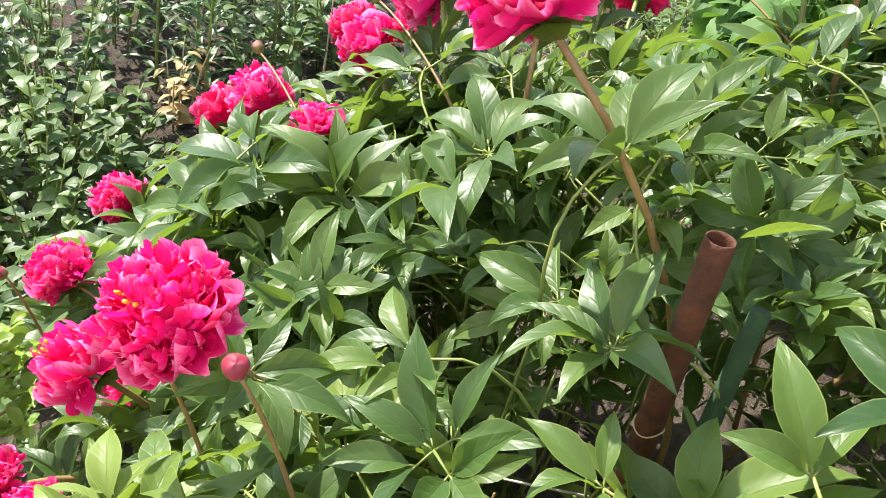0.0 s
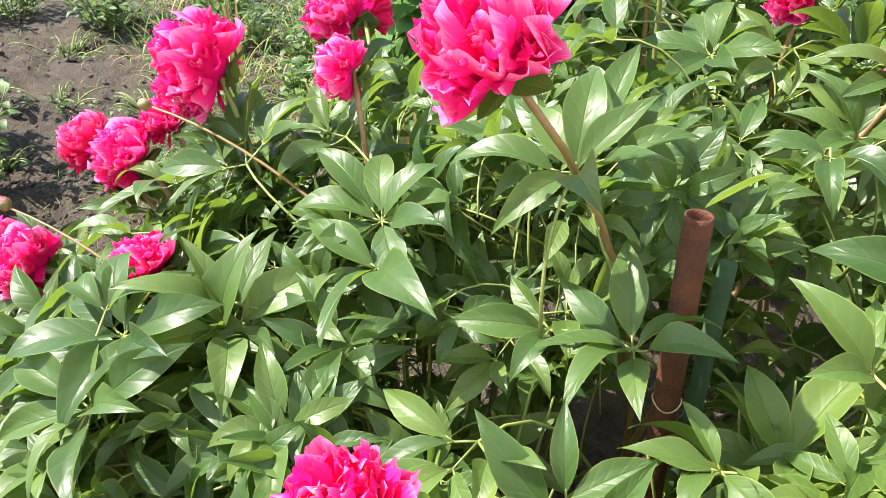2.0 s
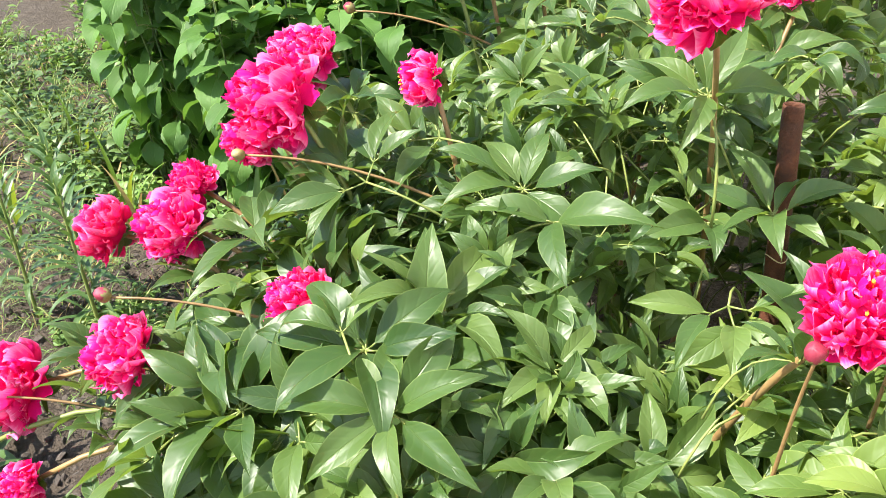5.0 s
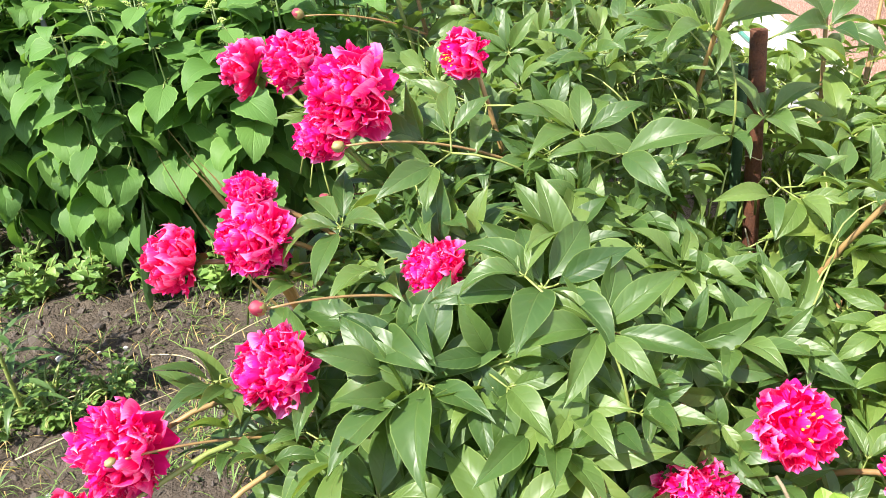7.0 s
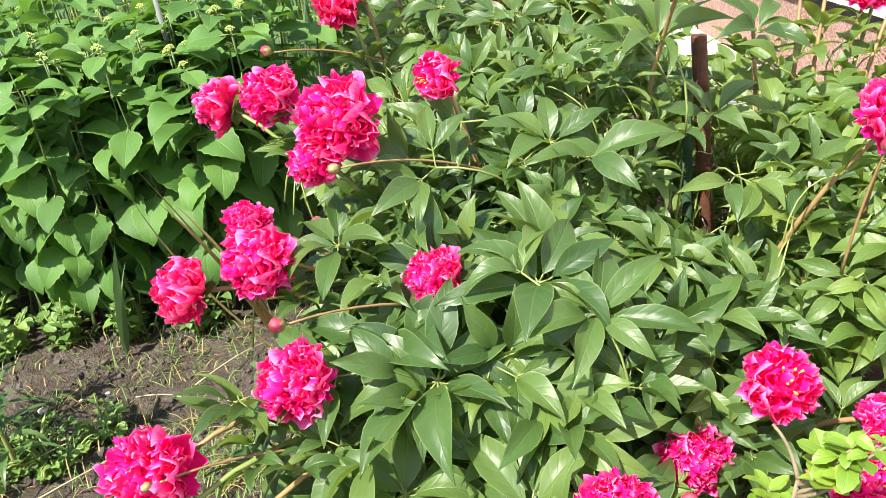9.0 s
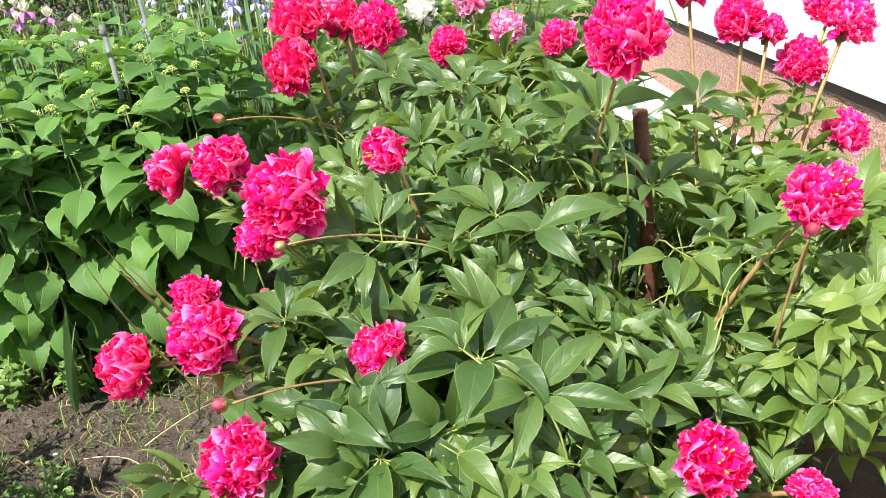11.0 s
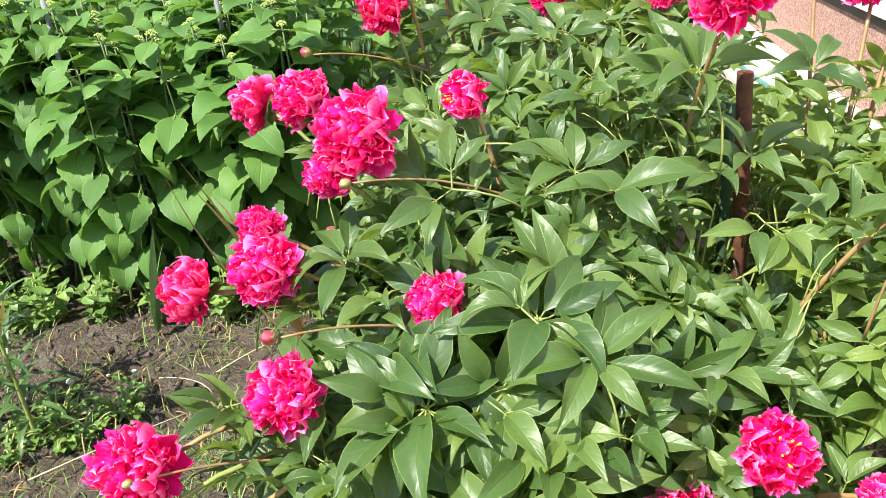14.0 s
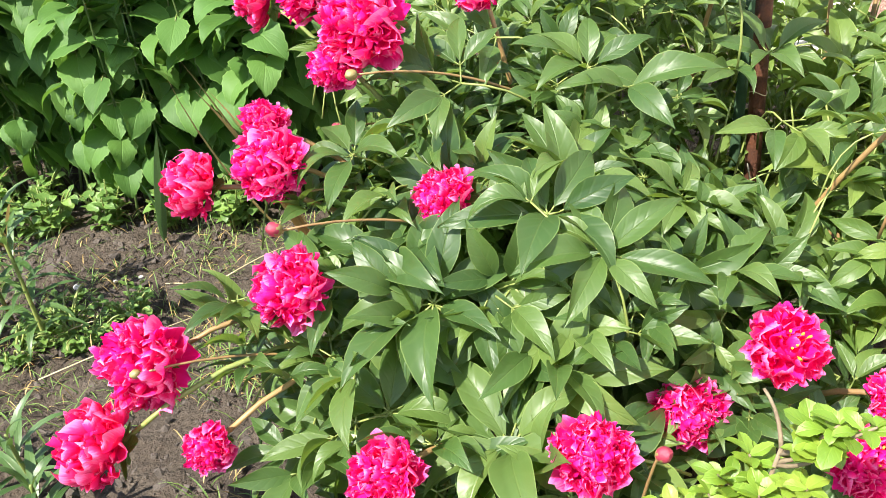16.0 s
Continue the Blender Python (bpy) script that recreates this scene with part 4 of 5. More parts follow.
def floret_mesh(seed):
    """A domed cluster of tiny closed florets."""
    rng = random.Random(seed)
    bm = bmesh.new()
    for k in range(26):
        a, r = k * 2.4, 0.016 * math.sqrt((k + 0.5) / 26)
        c = Vector((r * math.cos(a), r * math.sin(a), 0.011 * (1 - (r / 0.016) ** 2) + rng.uniform(-0.001, 0.001)))
        bmesh.ops.create_icosphere(bm, subdivisions=1, radius=rng.uniform(0.0022, 0.0034), matrix=Matrix.Translation(c))
    tube(bm, [(0, 0, -0.008), (0, 0, 0.004)], [0.003, 0.007], 6)
    return finish(bm, "flower_head", FLORET)


HEART_LEAVES = [heart_leaf_mesh(60 + k) for k in range(8)]
FLORETS = [floret_mesh(80 + k) for k in range(3)]


def hydrangea_top(x, y):
    return 0.77 + 0.10 * min(1.0, max(0.0, (y - 2.1) / 0.35)) + 0.05 * math.sin(5 * x) * math.cos(4 * y)


def build_hydrangea(cx, cy, rx, ry, stems, seed):
    rng = random.Random(seed)
    bush = thing("hydrangea_shrub", "low bright green shrub with heart-shaped leaves and lime buds", "hydrangea", "hydrangea bed", (cx, cy, 0))
    for _ in range(stems):
        a, q = rng.uniform(0, 6.28), math.sqrt(rng.random())
        x, y = cx + rx * q * math.cos(a), cy + ry * q * math.sin(a)
        top = hydrangea_top(x, y) + rng.uniform(-0.08, 0.05) - (0.09 if y < 2.14 else 0.0)
        lean = Vector((rng.uniform(-0.06, 0.06), rng.uniform(-0.12, 0.04), 0))
        root, tip = Vector((x, y, 0)) - lean, Vector((x, y, top)) + lean
        add_stem(bush, root, tip, lean * 0.3, 0.0042, 0.0022, STEM_LEAFY)
        head = rng.uniform(0, 360)
        for k in range(5 if y > 2.6 else 7):
            t = 1.0 - k * 0.115 - 0.02
            if t < 0.12:
                break
            p = root.lerp(tip, t) + lean * 0.3 * (4 * t * (1 - t))
            for side in (0, 180):
                sc = (0.80, 1.0, 1.08, 1.12, 1.05, 0.95, 0.8)[k] * rng.uniform(0.88, 1.14)
                lf = part("leaf", rng.choice(HEART_LEAVES), None, bush)
                place(lf, Matrix.Translation(p) @ spin(head + side + k * 90 + rng.uniform(-24, 24), rng.uniform(-20, 14) - 9 * k, rng.uniform(-30, 30)) @ Matrix.Scale(sc, 4))
        if rng.random() < 0.65:
            fh = part("flower_head", rng.choice(FLORETS), None, bush, "small lime-green flower head")
            place(fh, Matrix.Translation(tip + Vector((0, 0, -0.002))) @ spin(0, rng.uniform(-20, 20), rng.uniform(-20, 20)) @ Matrix.Scale(rng.uniform(0.6, 0.95), 4))


for k, (cx, cy, rx, ry, stems) in enumerate([(-0.62, 2.36, 0.25, 0.26, 46), (-1.00, 2.36, 0.28, 0.24, 48), (-1.42, 2.46, 0.28, 0.26, 44),
                                            (-0.72, 2.92, 0.34, 0.30, 27), (-1.35, 3.00, 0.38, 0.32, 28), (-2.00, 3.25, 0.42, 0.36, 17), (-1.00, 3.45, 0.42, 0.26, 14), (-1.75, 3.75, 0.5, 0.30, 14)]):
    build_hydrangea(cx, cy, rx, ry, stems, 1500 + k)

# ------------------------------------------------------------ grey stakes
ZINC = plain_material("weathered zinc", (0.085, 0.09, 0.093), (0.155, 0.16, 0.155), 0.75, 18.0, 0.3, 0.1)
for at, top, height, r in [((-0.70, 2.33), (-0.728, 2.30), 0.965, 0.0078), ((-0.80, 3.22), (-0.842, 3.19), 1.055, 0.0085), ((-1.12, 2.24), (-1.150, 2.22), 0.94, 0.0078)]:
    stake = thing("garden_stake", "grey metal tube stake standing in the hydrangea bed", "stake", "grey stakes", (at[0], at[1], 0))
    bm = bmesh.new()
    d = Vector((top[0] - at[0], top[1] - at[1], height))
    tube(bm, [d * t for t in (-0.08, 0.3, 0.6, 0.975)], r * 0.86, 14)
    part("tube", bm, ZINC, stake)
    bm = bmesh.new()
    tube(bm, [d * 0.972, d * 0.98, d * 1.0], [r * 1.05, r * 1.12, r * 1.0], 14)
    part("cap", bm, ZINC, stake)

# ------------------------------------------------------------ irises
def sword(bm, root, tip, width, bow, seed):
    """A narrow upright leaf."""
    way = (tip - root)
    ln = way.length
    side, up = frame_of(way)
    m = Matrix((side, way.normalized(), up)).transposed().to_4x4()
    m.translation = root
    blade(bm, m, ln, width, bow, 0.15, 0.0, (0.25, 0.9), 8, 1, seed)


def iris_flower_mesh(fall, standard, seed):
    rng = random.Random(seed)
    bm = bmesh.new()
    for k in range(3):
        petal(bm, pose(0, 0, 0, 0, 0, k * 120) @ pose(0, 0.006, 0, 10, 0, 0), 0.044, 0.046, -0.8, 0.6, rng.random(), 5, 3, 0.25)
    n = len(bm.faces)
    for k in range(3):
        petal(bm, pose(0, 0, 0, 0, 0, 60 + k * 120) @ pose(0, 0.004, 0, 44, 0, 0), 0.044, 0.048, 0.75, 0.6, rng.random(), 5, 3, 0.25)
    bm.faces.ensure_lookup_table()
    for f in bm.faces[n:]:
        f.material_index = 1
    return finish(bm, "flower", [fall, standard])


LILAC_IRIS = [iris_flower_mesh(PETAL_LILAC, PETAL_LILAC, 5), iris_flower_mesh(PETAL_LILAC, PETAL_LILAC, 9)]
TWO_TONE_IRIS = [iris_flower_mesh(PETAL_PURPLE, PETAL_CREAM, 6), iris_flower_mesh(PETAL_PURPLE, PETAL_CREAM, 7)]
CREAM_IRIS = [iris_flower_mesh(PETAL_CREAM, PETAL_CREAM, 8)]


def build_iris(name, label, cx, cy, r, leaves, flowers, meshes, height, seed, size=1.0):
    rng = random.Random(seed)
    plant = thing(name, label, "iris", "irises", (cx, cy, 0))
    for _ in range(leaves):
        a, q = rng.uniform(0, 6.28), r * math.sqrt(rng.random())
        root = Vector((cx + q * math.cos(a), cy + q * math.sin(a), 0))
        tip = root + Vector((rng.uniform(-0.12, 0.12), rng.uniform(-0.12, 0.12), height * rng.uniform(0.72, 1.0)))
        bm = bmesh.new()
        sword(bm, root, tip, rng.uniform(0.022, 0.036), rng.uniform(0.0, 0.4), rng.random())
        place(part("leaf", bm, IRIS_LEAF, plant), Matrix())
    for _ in range(flowers):
        a, q = rng.uniform(0, 6.28), r * math.sqrt(rng.random())
        x, y = cx + q * math.cos(a) * 1.1, cy + q * math.sin(a) * 1.1
        z = height * rng.uniform(0.78, 0.98)
        add_stem(plant, (x * 0.97 + cx * 0.03, y, 0), (x, y, z), (0, 0, 0), 0.005, 0.004, STEM_GREEN)
        for j in range(rng.choice((1, 1, 1, 2))):
            fl = part("flower", rng.choice(meshes), None, plant)
            place(fl, pose(x + rng.uniform(-0.02, 0.02), y + rng.uniform(-0.02, 0.02), z - 0.09 * j, rng.uniform(-15, 15), rng.uniform(-15, 15), rng.uniform(0, 360)) @ Matrix.Scale(size * rng.uniform(0.62, 0.88), 4))


build_iris("iris_clump", "clump of irises with grey-green swords and lilac flowers", -0.70, 3.95, 0.30, 64, 17, LILAC_IRIS, 0.95, 51, 0.95)
build_iris("iris_clump", "clump of tall irises with many lilac flowers", -0.86, 4.65, 0.34, 56, 16, LILAC_IRIS, 1.12, 52, 0.95)
build_iris("iris_clump", "clump of cream and purple irises behind the hydrangeas", -2.05, 4.35, 0.34, 36, 7, TWO_TONE_IRIS, 1.05, 53, 1.2)
build_iris("iris_clump", "clump of cream and purple irises behind the hydrangeas", -1.60, 4.15, 0.20, 24, 4, TWO_TONE_IRIS, 1.02, 54, 1.2)
build_iris("iris_clump", "few pale yellow irises beyond the hydrangeas", -1.28, 4.1, 0.16, 14, 2, CREAM_IRIS, 1.0, 55, 1.5)
build_iris("iris_clump", "lilac irises by the hedge", -1.75, 6.1, 0.22, 16, 5, LILAC_IRIS, 1.10, 56, 1.3)
build_iris("iris_clump", "lilac irises by the house corner", 0.75, 4.6, 0.28, 34, 12, LILAC_IRIS, 1.10, 57)

# a far peony with coral flowers
coral_bush = thing("peony_bush", "far peony bush with coral and white flowers", "peony", "peony bushes", (-1.0, 5.2, 0))
for k, (at, kind) in enumerate([((-1.02, 4.75, 1.20), MAGENTA), ((-1.12, 4.85, 1.24), MAGENTA), ((-0.90, 4.80, 1.15), WHITE), ((-0.78, 4.9, 1.20), WHITE), ((-1.2, 5.0, 1.18), CRIMSON)]):
    add_flower(coral_bush, kind, at, (0, -0.5, 0.8), 0.075, 1400 + k, "coral double flower" if kind is not WHITE else "white double flower")
    add_stem(coral_bush, (at[0], at[1] + 0.15, 0), (at[0], at[1], at[2] - 0.03), (0, 0, 0), 0.006, 0.005, STEM_GREEN)
fill_bush(coral_bush, Oval(-1.0, 5.2, 0.45, 0.40), lambda x, y: 1.08, (-1.0, 5.2), 90, 61, 0.5, (1.0, 1.3))


# ------------------------------------------------------------ lilies and weeds beside the soil
def build_lily(x, y, height, seed, leaves=44, lean=(0.0, 0.0), pale=False):
    rng = random.Random(seed)
    plant = thing("lily_plant", "upright lily stem with many narrow green leaves", "lily", "lilies", (x, y, 0))
    tip = Vector((x + lean[0], y + lean[1], height))
    add_stem(plant, (x, y, 0), tip, (0, 0, 0), 0.0055, 0.003, STEM_GREEN)
    for k in range(leaves):
        t = 0.12 + 0.88 * (k / leaves)
        bm = bmesh.new()
        ln = rng.uniform(0.09, 0.15) * (1.1 - 0.5 * max(0.0, t - 0.7) / 0.3)
        blade(bm, spin(k * 137.5 + rng.uniform(-15, 15), 12 + 55 * t * t + rng.uniform(-10, 10)) @ pose(0, 0.004, 0), ln, rng.uniform(0.013, 0.019), rng.uniform(0.5, 1.2), 0.3, 0.0, (0.35, 0.85), 6, 1, rng.random())
        place(part("leaf", bm, LILY_LEAF, plant), Matrix.Translation(Vector((x, y, 0)).lerp(tip, t)))


for k, (x, y, h) in enumerate([(-1.20, 1.66, 0.44), (-1.04, 1.53, 0.42), (-1.26, 1.52, 0.40), (-1.30, 0.66, 0.50), (-1.42, 0.74, 0.54), (-1.52, 0.58, 0.50),
                              (-1.22, 0.56, 0.46), (-1.62, 0.72, 0.52), (-1.12, 0.72, 0.40), (-0.86, 1.10, 0.14), (-0.80, 1.02, 0.13), (-1.45, 0.93, 0.46), (-1.72, 0.90, 0.52), (-2.05, 0.92, 0.50)]):
    build_lily(x, y, h, 2000 + k, 40 if h > 0.3 else 16, (RNG.uniform(-0.06, 0.03), RNG.uniform(-0.04, 0.04)))


def build_weed(name, label, x, y, height, spread, stems, per, leaf_size, material, seed, stalk=STEM_GREEN, ratio=0.5):
    """A loose leafy plant: each stem with its leaves joined to it."""
    rng = random.Random(seed)
    plant = thing(name, label, "weed", "weeds", (x, y, 0))
    for _ in range(stems):
        a, q = rng.uniform(0, 6.28), spread * math.sqrt(rng.random())
        root = Vector((0.35 * q * math.cos(a), 0.35 * q * math.sin(a), 0))
        tip = Vector((q * math.cos(a), q * math.sin(a), height * rng.uniform(0.6, 1.1)))
        bm = bmesh.new()
        tube(bm, arc(root, tip, (0, 0, 0.02), 5), [0.003, 0.0028, 0.0026, 0.0023, 0.002, 0.0015], 5, 1)
        for k in range(per):
            t = 0.15 + 0.85 * k / per
            ln = leaf_size * rng.uniform(0.7, 1.2)
            blade(bm, Matrix.Translation(root.lerp(tip, t)) @ spin(k * 137.5 + rng.uniform(-30, 30), rng.uniform(-15, 40), rng.uniform(-20, 20)), ln, ln * ratio * rng.uniform(0.85, 1.15), rng.uniform(0.2, 0.9), 0.25, 0.03, (0.45, 0.8), 5, 1, rng.random())
        part("shoot", finish(bm, "shoot", [material, stalk]), None, plant)


for k, (x, y, h, s) in enumerate([(-0.98, 0.40, 0.36, 0.22), (-1.20, 0.26, 0.48, 0.26), (-1.50, 0.34, 0.54, 0.28), (-1.78, 0.50, 0.52, 0.28), (-0.85, 0.15, 0.34, 0.22),
                                 (-1.50, 0.05, 0.58, 0.30), (-1.95, 0.25, 0.56, 0.32), (-2.10, 0.62, 0.46, 0.26), (-0.80, 0.58, 0.20, 0.14), (-2.4, 0.4, 0.5, 0.3), (-1.28, 0.88, 0.34, 0.18), (-1.60, 0.98, 0.40, 0.2), (-1.88, 1.0, 0.46, 0.22), (-2.25, 0.95, 0.5, 0.26), (-2.55, 0.85, 0.5, 0.28)]):
    build_weed("weed_plant", "tall leafy garden weed with grey-green leaves", x, y, h, s, 11, 12, 0.058, WEED_LEAF_SHADED if k % 3 else LILY_LEAF, 2100 + k)
for k, (x, y) in enumerate([(-1.05, 1.62), (-0.98, 1.56), (-1.12, 1.50), (-0.90, 1.66), (-1.32, 2.10), (-1.50, 2.05), (-1.15, 2.12), (-0.95, 2.14), (-1.65, 2.18), (-1.42, 2.2), (-1.8, 2.1), (-0.78, 2.12)]):
    build_weed("weed_plant", "low patch of small-leaved green weeds on the soil", x, y, 0.06 if k < 4 else 0.15, 0.11, 14, 9, 0.022 if k < 4 else 0.036, SHRUB_LEAF, 2200 + k, ratio=0.75)
for k, (x, y) in enumerate([(-3.05, 1.75), (-3.1, 2.3), (-1.95, 2.25), (-2.3, 2.45), (-2.7, 2.7), (-2.1, 2.75), (-3.2, 2.9), (-3.4, 1.4), (-1.75, 2.4), (-2.6, 2.2), (-3.6, 2.2)]):
    build_weed("weed_plant", "bright green low weeds at the edge of the bed", x, y, 0.24, 0.26, 22, 11, 0.05, WEED_LEAF_SHADED, 2300 + k, ratio=0.42 if k % 2 else 0.6)

for k, (x, y, h, r) in enumerate([(-1.75, 1.1, 0.03, 0.16), (-2.2, 1.35, 0.04, 0.2), (-1.95, 1.62, 0.05, 0.2), (-2.5, 1.05, 0.04, 0.2), (-2.75, 1.5, 0.05, 0.25), (-1.6, 1.4, 0.03, 0.14),
                                 (-1.9, 0.85, 0.10, 0.2), (-2.3, 0.8, 0.14, 0.22), (-2.8, 0.9, 0.16, 0.3)]):
    build_weed("weed_plant", "flat patch of small weed seedlings on bare soil", x, y, h, r, 16, 5, 0.022 + 0.02 * (k > 5), WEED_LEAF_SHADED, 2250 + k, ratio=0.6)
for k, (x, y) in enumerate([(-2.0, 2.9), (-2.45, 3.1), (-2.9, 3.3), (-3.4, 3.4), (-3.9, 3.2), (-3.6, 2.8), (-4.3, 3.6), (-2.6, 3.6), (-3.2, 3.9), (-4.4, 2.7), (-4.0, 4.2)]):
    build_weed("weed_plant", "bright green low weeds in the grass", x, y, 0.26, 0.30, 24, 11, 0.055, SHRUB_LEAF, 2350 + k, ratio=0.5)
for k, (x, y, h, r) in enumerate([(-0.58, 0.50, 0.30, 0.16), (-0.36, 0.58, 0.24, 0.14), (-0.80, 0.36, 0.36, 0.18), (-0.14, 0.62, 0.20, 0.12), (-0.62, 0.66, 0.18, 0.12), (-0.40, 0.40, 0.30, 0.16)]):
    build_weed("weed_plant", "dark leafy weed beside the peony bed", x, y, h, r, 14, 12, 0.05, WEED_LEAF_SHADED, 2420 + k, ratio=0.6)
# a few leaves with orange spots show autumn colours already
build_weed("weed_plant", "small weed with orange-brown withered leaves", -1.02, 0.66, 0.28, 0.12, 5, 10, 0.05, DRY_LEAF, 2400, STEM_DRY)


# ------------------------------------------------------------ grass and crumbs on the soil
clod = bmesh.new()
bmesh.ops.create_icosphere(clod, subdivisions=1, radius=1.0)
CLOD = [tuple(v.co) for v in clod.verts]
CLOD_FACES = [tuple(v.index for v in f.verts) for f in clod.faces]
clod.free()


def build_litter():
    rng = random.Random(77)
    bm = bmesh.new()
    tufts = [(rng.uniform(-1.6, -0.45), rng.uniform(1.05, 2.0)) for _ in range(26)] + [(-0.52 + rng.gauss(0, 0.08), 1.45 + rng.gauss(0, 0.10)) for _ in range(12)]
    for k in range(12500):                                   # grass blades, green and straw-coloured
        tall = k >= 6500
        if tall:                                             # the grassy strip beyond the bare soil
            x, y = rng.uniform(-4.6, -1.45), rng.uniform(1.7, 3.9)
        elif rng.random() < 0.3:
            x, y = rng.choice(tufts)
            x, y = x + rng.gauss(0, 0.035), y + rng.gauss(0, 0.035)
        elif rng.random() < 0.5:
            x, y = rng.uniform(-1.75, -0.42), rng.uniform(1.2, 2.15)
        else:
            x, y = rng.uniform(-3.2, -0.5), rng.uniform(1.3, 2.7)
        if noise.noise(Vector((x * 3, y * 3, 4))) < (-0.2 if tall else -0.02) and k % 3:
            continue
        z = soil_height(x, y)
        ln = rng.uniform(0.06, 0.20) if tall else rng.uniform(0.02, 0.09)
        m = Matrix.Translation((x, y, z)) @ spin(rng.uniform(0, 360), rng.uniform(2, 70))
        blade(bm, m, ln, rng.uniform(0.004, 0.007) if tall else rng.uniform(0.0018, 0.0034), rng.uniform(0.2, 1.5), 0.2, 0, (0.3, 0.9), 4, 1, rng.random(), 1 if rng.random() < 0.25 else 0)
    tagged(new("grass", finish(bm, "grass", [SHRUB_LEAF, DRY_LEAF])), "thin green and straw-coloured grass blades on the soil", "grass", kind="stuff")
    bm = bmesh.new()
    for k in range(6200):
        x, y = (rng.uniform(-1.7, -0.15), rng.uniform(0.6, 2.1)) if k < 5100 else (rng.uniform(-3.2, -1.0), rng.uniform(0.7, 2.2))
        r = 0.002 + (0.013 if k < 5100 else 0.020) * rng.random() ** 4
        m = Matrix.Translation((x, y, soil_height(x, y) - r * 0.1)) @ spin(rng.uniform(0, 360), rng.uniform(0, 90))
        flat = Vector((rng.uniform(0.7, 1.3), rng.uniform(0.7, 1.3), rng.uniform(0.5, 0.9)))
        vs = [bm.verts.new(m @ (Vector(c) * flat * r * rng.uniform(0.62, 1.2))) for c in CLOD]
        for a, b, c in CLOD_FACES:
            bm.faces.new((vs[a], vs[b], vs[c]))
    tagged(new("soil_crumbs", finish(bm, "soil_crumbs", plain_material("soil clods", (0.040, 0.031, 0.025), (0.115, 0.092, 0.075), 0.95, 60.0, 0.6), False)), "loose dark crumbs and clods of garden soil", "soil", kind="stuff")


build_litter()
STONE = plain_material("pale stone", (0.42, 0.38, 0.34), (0.66, 0.62, 0.58), 0.8, 40.0, 0.4)
for k, (x, y, r) in enumerate([(-1.10, 1.80, 0.011), (-1.02, 1.84, 0.006), (-0.96, 1.86, 0.007), (-0.90, 1.32, 0.008), (-0.72, 1.40, 0.007)]):
    bm = bmesh.new()
    bmesh.ops.create_icosphere(bm, subdivisions=2, radius=r)
    for v in bm.verts:
        v.co *= 1 + 0.25 * noise.noise(v.co * 90 + Vector((k * 3, 0, 0)))
        v.co.z *= 0.65
    ob = new("pebble", finish(bm, "pebble", STONE))
    ob.location = (x, y, soil_height(x, y) + r * 0.3)
    tagged(ob, "small pale pebble lying on the dark soil", "pebble", "pebbles")

for k, (a, b, s) in enumerate([((-1.00, 1.40, 0.02), (-0.72, 1.62, 0.03), 0.012), ((-0.86, 1.78, 0.02), (-0.70, 1.70, 0.025), 0.014), ((-0.72, 1.80, 0.02), (-0.56, 1.95, 0.03), 0.02), ((-1.05, 1.55, 0.02), (-0.92, 1.62, 0.03), 0.014)]):
    stalk = thing("dry_stalk", "dry straw-coloured stalk lying on the soil", "stalk", "dry stalks", a)
    add_stem(stalk, a, b, (0.02, 0, s), 0.0016, 0.0009, STEM_DRY)


for k, (x, y, h) in enumerate([(-1.66, 0.97, 0.66), (-1.40, 1.02, 0.42), (-1.95, 1.05, 0.55)]):
    stalk = thing("dry_stalk", "thin yellowed stalk standing among the weeds", "stalk", "dry stalks", (x, y, 0))
    add_stem(stalk, (x, y, 0), (x - 0.06, y + 0.02, h), (0.01, 0, 0), 0.004, 0.0016, STEM_DRY)


# ------------------------------------------------------------ withered and sword-leaved plants by the hydrangeas
def build_swords(label, x, y, rows, material, seed):
    rng = random.Random(seed)
    plant = thing("bulb_plant", label, "plant", "bulb plants", (x, y, 0))
    for dx, dy, dz, w, bow in rows:
        bm = bmesh.new()
        sword(bm, Vector((x, y, 0)), Vector((x + dx, y + dy, dz)), w, bow, rng.random())
        place(part("leaf", bm, material, plant), Matrix())


build_swords("withered yellow-brown bulb leaves drooping over the soil", -0.48, 1.86, [(-0.25, 0.02, 0.57, 0.026, 0.10), (-0.20, 0.0, 0.50, 0.032, 0.2), (-0.14, 0.0, 0.44, 0.028, 0.2), (-0.17, 0.03, 0.50, 0.020, 0.3), (-0.36, 0.0, 0.50, 0.011, -0.3), (-0.10, -0.02, 0.42, 0.024, 0.35)], DRY_LEAF, 91)
build_swords("short green sword leaves standing in the soil", -0.95, 2.02, [(0.05, -0.02, 0.34, 0.036, 0.1), (0.04, 0.01, 0.28, 0.028, 0.2), (0.0, 0.0, 0.20, 0.022, 0.4)], IRIS_LEAF, 92)
build_swords("yellowing broad leaves lying under the flowers", -0.46, 0.98, [(-0.07, -0.07, 0.20, 0.040, 0.9), (0.05, -0.05, 0.20, 0.030, 0.8), (-0.01, -0.09, 0.16, 0.034, 1.0)], LIME_LEAF, 96)
build_swords("pale withered bulb leaves at the bed's edge", -1.36, 1.98, [(-0.08, 0.0, 0.26, 0.018, 0.5), (0.04, -0.02, 0.22, 0.016, 0.6), (-0.14, -0.05, 0.18, 0.016, 0.9)], DRY_LEAF, 93)
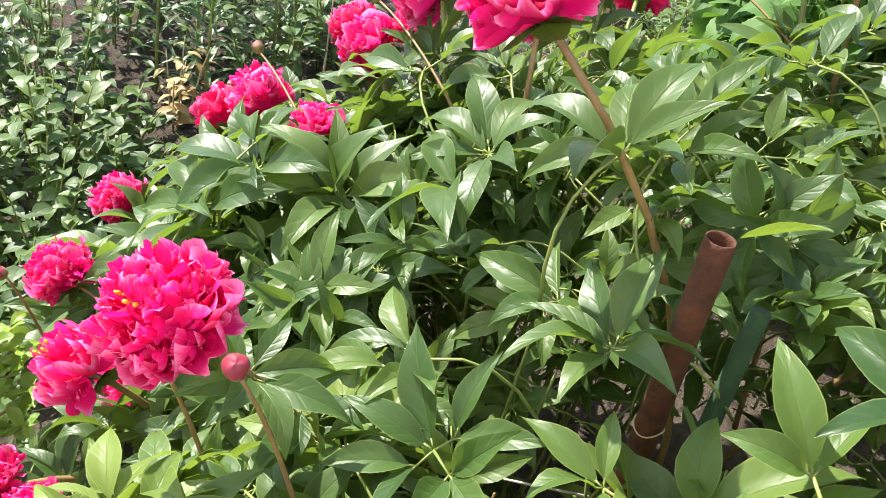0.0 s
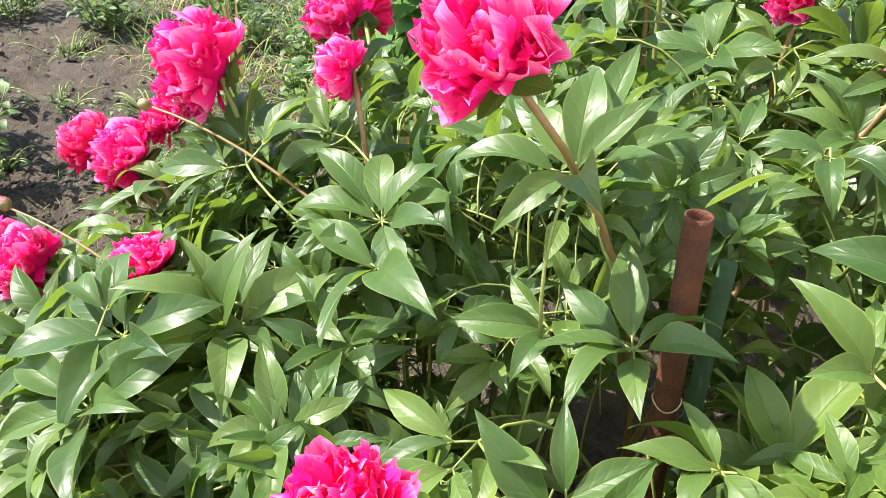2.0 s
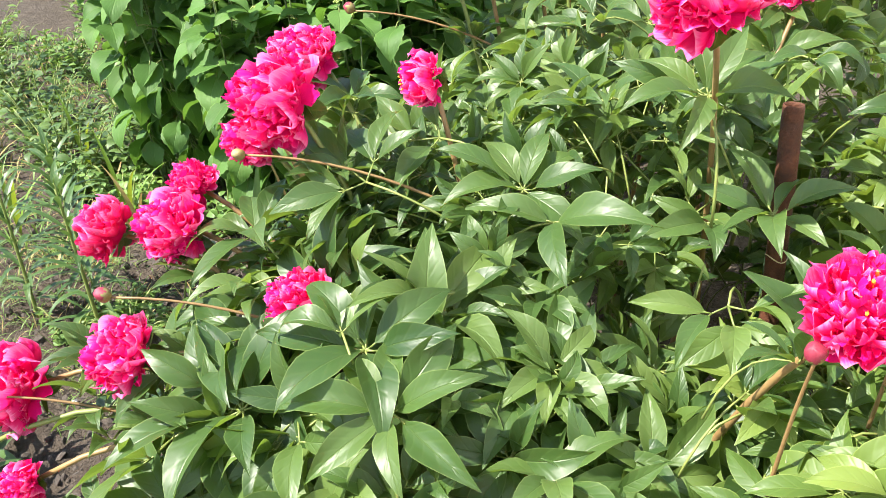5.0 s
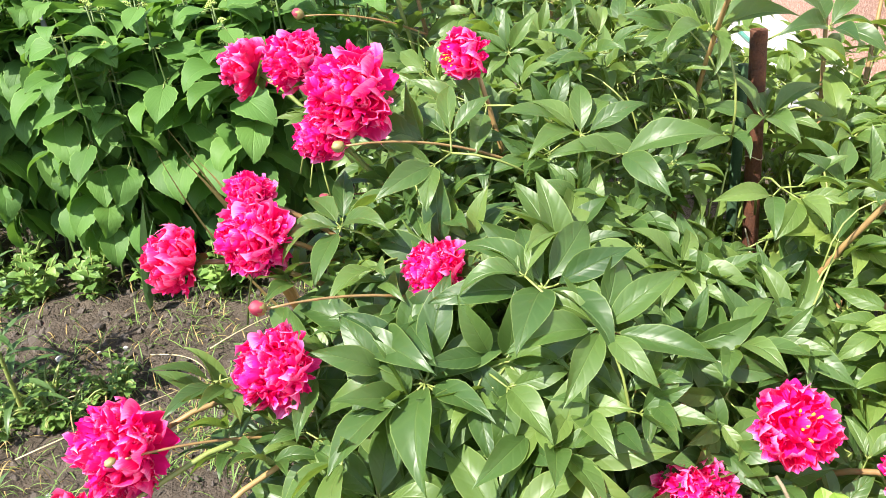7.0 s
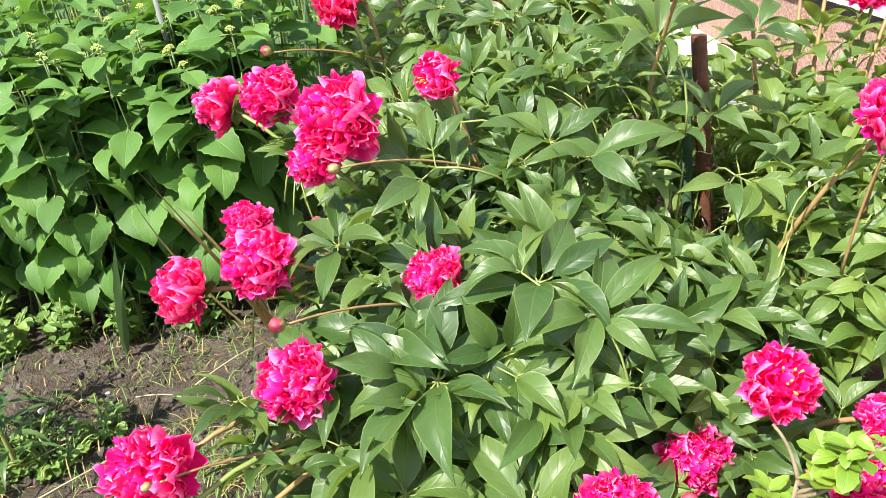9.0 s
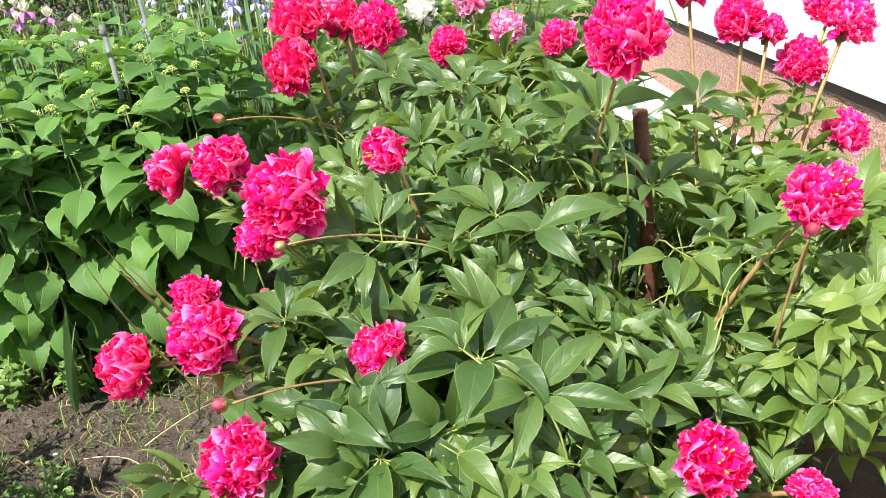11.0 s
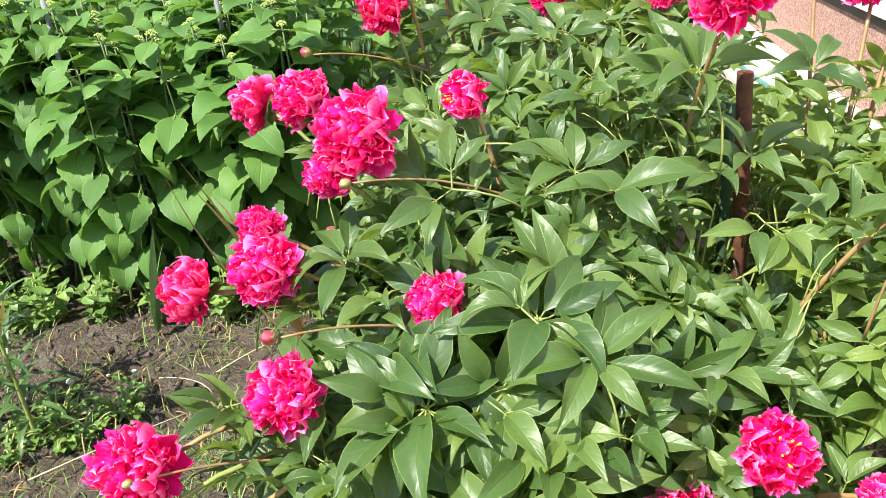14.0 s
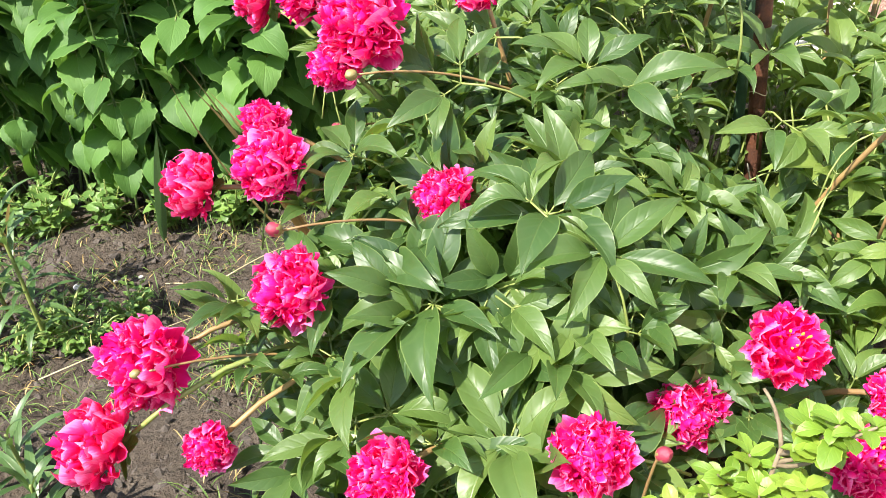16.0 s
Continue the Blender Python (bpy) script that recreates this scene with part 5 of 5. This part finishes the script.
for k, (x, y) in enumerate([(-1.75, 1.85), (-2.1, 2.0), (-1.45, 2.02), (-2.5, 2.1), (-1.95, 2.3)]):
    build_swords("clump of withered and green bulb leaves among the grass", x, y, [(0.10, -0.05, 0.30, 0.016, 0.6), (-0.12, 0.04, 0.34, 0.018, 0.4), (0.03, 0.10, 0.26, 0.014, 0.9), (-0.05, -0.12, 0.22, 0.015, 0.8)], DRY_LEAF if k % 2 else LIME_LEAF, 190 + k)
build_swords("long pale leaf bent over the soil", -1.12, 1.60, [(0.13, -0.04, 0.10, 0.022, 0.5)], LIME_LEAF, 94)


# ------------------------------------------------------------ lime-leaved young shrub
def build_lime_shrub():
    rng = random.Random(95)
    shrub = thing("young_shrub", "young shrub with bright lime-green leaves on woody twigs", "shrub", at=(0.262, 0.765, 0))
    twig = plain_material("grey-brown twig", (0.12, 0.085, 0.05), (0.23, 0.18, 0.11), 0.8, 30.0, 0.5)
    foot, fork = Vector((0.262, 0.765, 0.0)), Vector((0.276, 0.752, 0.405))
    trunk = bmesh.new()
    tube(trunk, arc(foot, fork, (-0.012, 0, 0), 8), [0.0036 - 0.00015 * k for k in range(9)], 8)
    tube(trunk, arc(fork, (0.266, 0.800, 0.448), (0.004, 0, 0.004), 5), [0.0028, 0.0026, 0.0024, 0.0022, 0.0020, 0.0018], 7)
    place(part("trunk", trunk, twig, shrub), Matrix())
    for x, y, z in [(0.318, 0.723, 0.462), (0.311, 0.712, 0.435), (0.330, 0.735, 0.440), (0.343, 0.700, 0.478), (0.211, 0.749, 0.370), (0.249, 0.768, 0.382),
                    (0.290, 0.704, 0.392), (0.249, 0.722, 0.365), (0.221, 0.716, 0.362), (0.235, 0.745, 0.350), (0.272, 0.725, 0.350),
                    (0.190, 0.800, 0.285), (0.235, 0.835, 0.270), (0.290, 0.800, 0.300), (0.160, 0.770, 0.300), (0.300, 0.845, 0.260), (0.210, 0.770, 0.320)]:
        tip = Vector((x, y, z))
        root = foot.lerp(fork, min(0.98, max(0.5, (z - 0.06) / 0.40)))
        bm = bmesh.new()
        tube(bm, arc(root, tip, (0, 0, -0.008), 5), [0.0030, 0.0027, 0.0024, 0.0021, 0.0018, 0.0014], 6, 1)
        for j in range(12):
            t = 0.55 + 0.45 * j / 11
            ln = rng.uniform(0.026, 0.040) * (1.15 - 0.35 * j / 11)
            blade(bm, Matrix.Translation(root.lerp(tip, t)) @ spin(j * 137.5 + rng.uniform(-15, 15), rng.uniform(-5, 45), rng.uniform(-20, 20)), ln, ln * rng.uniform(0.5, 0.62), rng.uniform(0.0, 0.7), 0.25, 0.06, (0.6, 0.6), 8, 2, rng.random(), teeth=0.10)
        place(part("twig", finish(bm, "twig", [LIME_LEAF, twig]), None, shrub), Matrix())


build_lime_shrub()


# ------------------------------------------------------------ hose on the concrete
def build_hose():
    hose = thing("garden_hose", "blue-green garden hose lying on the concrete strip", "hose", at=(1.2, 2.6, 0.045))
    rubber = plain_material("blue-green rubber", (0.05, 0.16, 0.13), (0.08, 0.24, 0.19), 0.45, 12.0, 0.1)
    bm = bmesh.new()
    pts = [(1.06 + 0.07 * y + 0.05 * math.sin(2.3 * y) - 1.2, y - 2.6, 0.013) for y in [0.9 + 0.1 * k for k in range(42)]]
    tube(bm, pts, 0.0125, 10)
    part("tube", bm, rubber, hose)


build_hose()


# ------------------------------------------------------------ background: conifers and shrubs
def build_conifer(x, y, height, radius, number, seed, material, name="conifer", label="dark green columnar conifer at the back of the garden"):
    rng = random.Random(seed)
    tree = thing(name, label, name, "background trees", (x, y, 0))
    bm = bmesh.new()
    tube(bm, [(0, 0, -0.1), (0.02, 0, height * 0.4), (0, 0, height * 0.92)], [0.07, 0.05, 0.01], 8)
    part("trunk", bm, plain_material("bark", (0.05, 0.036, 0.025), (0.11, 0.08, 0.055), 0.9, 12.0, 0.8), tree)
    bm = bmesh.new()
    for _ in range(number):
        t = rng.random() ** 1.2
        z = 0.05 + t * (height - 0.1)
        r = radius * (1 - 0.85 * t ** 2.2) * (1 + 0.18 * math.sin(7 * z + seed)) * rng.uniform(0.3, 1.08)
        a = rng.uniform(0, 6.28)
        base = Matrix.Translation((r * math.cos(a), r * math.sin(a), z)) @ spin(math.degrees(a) - 90 + rng.uniform(-40, 40), rng.uniform(10, 75), rng.uniform(-60, 60))
        for _ in range(3):
            ln = rng.uniform(0.05, 0.10)
            blade(bm, base @ spin(rng.uniform(-60, 60), rng.uniform(-30, 30)) @ pose(0, rng.uniform(0, 0.08), 0), ln, ln * 0.36, 0.3, 0.2, 0.05, (0.5, 0.6), 2, 1, rng.random())
    part("crown", bm, material, tree)


for k, (x, y, h, r) in enumerate([(-2.7, 7.4, 3.0, 0.62), (-1.75, 7.9, 2.7, 0.60), (-3.7, 7.6, 3.3, 0.68), (-0.75, 8.4, 2.9, 0.66), (-4.9, 7.8, 3.0, 0.75), (0.35, 9.0, 3.0, 0.7), (-2.2, 8.3, 3.0, 0.7), (-1.25, 8.7, 2.9, 0.7), (-3.2, 8.5, 3.2, 0.75), (-4.3, 8.7, 3.2, 0.8), (-0.2, 9.2, 3.0, 0.75)]):
    dark = -3.4 < x < -1.9
    build_conifer(x, y, h, r, 1500, 3000 + k, CONIFER_LEAF if dark else SHRUB_LEAF, "conifer" if dark else "tree", "dark green columnar conifer at the back of the garden" if dark else "light green feathery tree at the back of the garden")
for k, (x, y, h, r) in enumerate([(-3.3, 5.6, 1.5, 0.7), (-4.4, 5.2, 1.6, 0.8), (-2.5, 5.9, 1.2, 0.5), (-5.6, 6.0, 2.2, 1.0), (-1.3, 6.6, 1.0, 0.5), (-0.2, 6.4, 1.2, 0.6), (0.45, 6.8, 1.0, 0.5), (-3.4, 4.3, 0.9, 0.5)]):
    build_conifer(x, y, h, r, 1000, 3100 + k, SHRUB_LEAF, "shrub", "light green leafy shrub at the back of the garden")
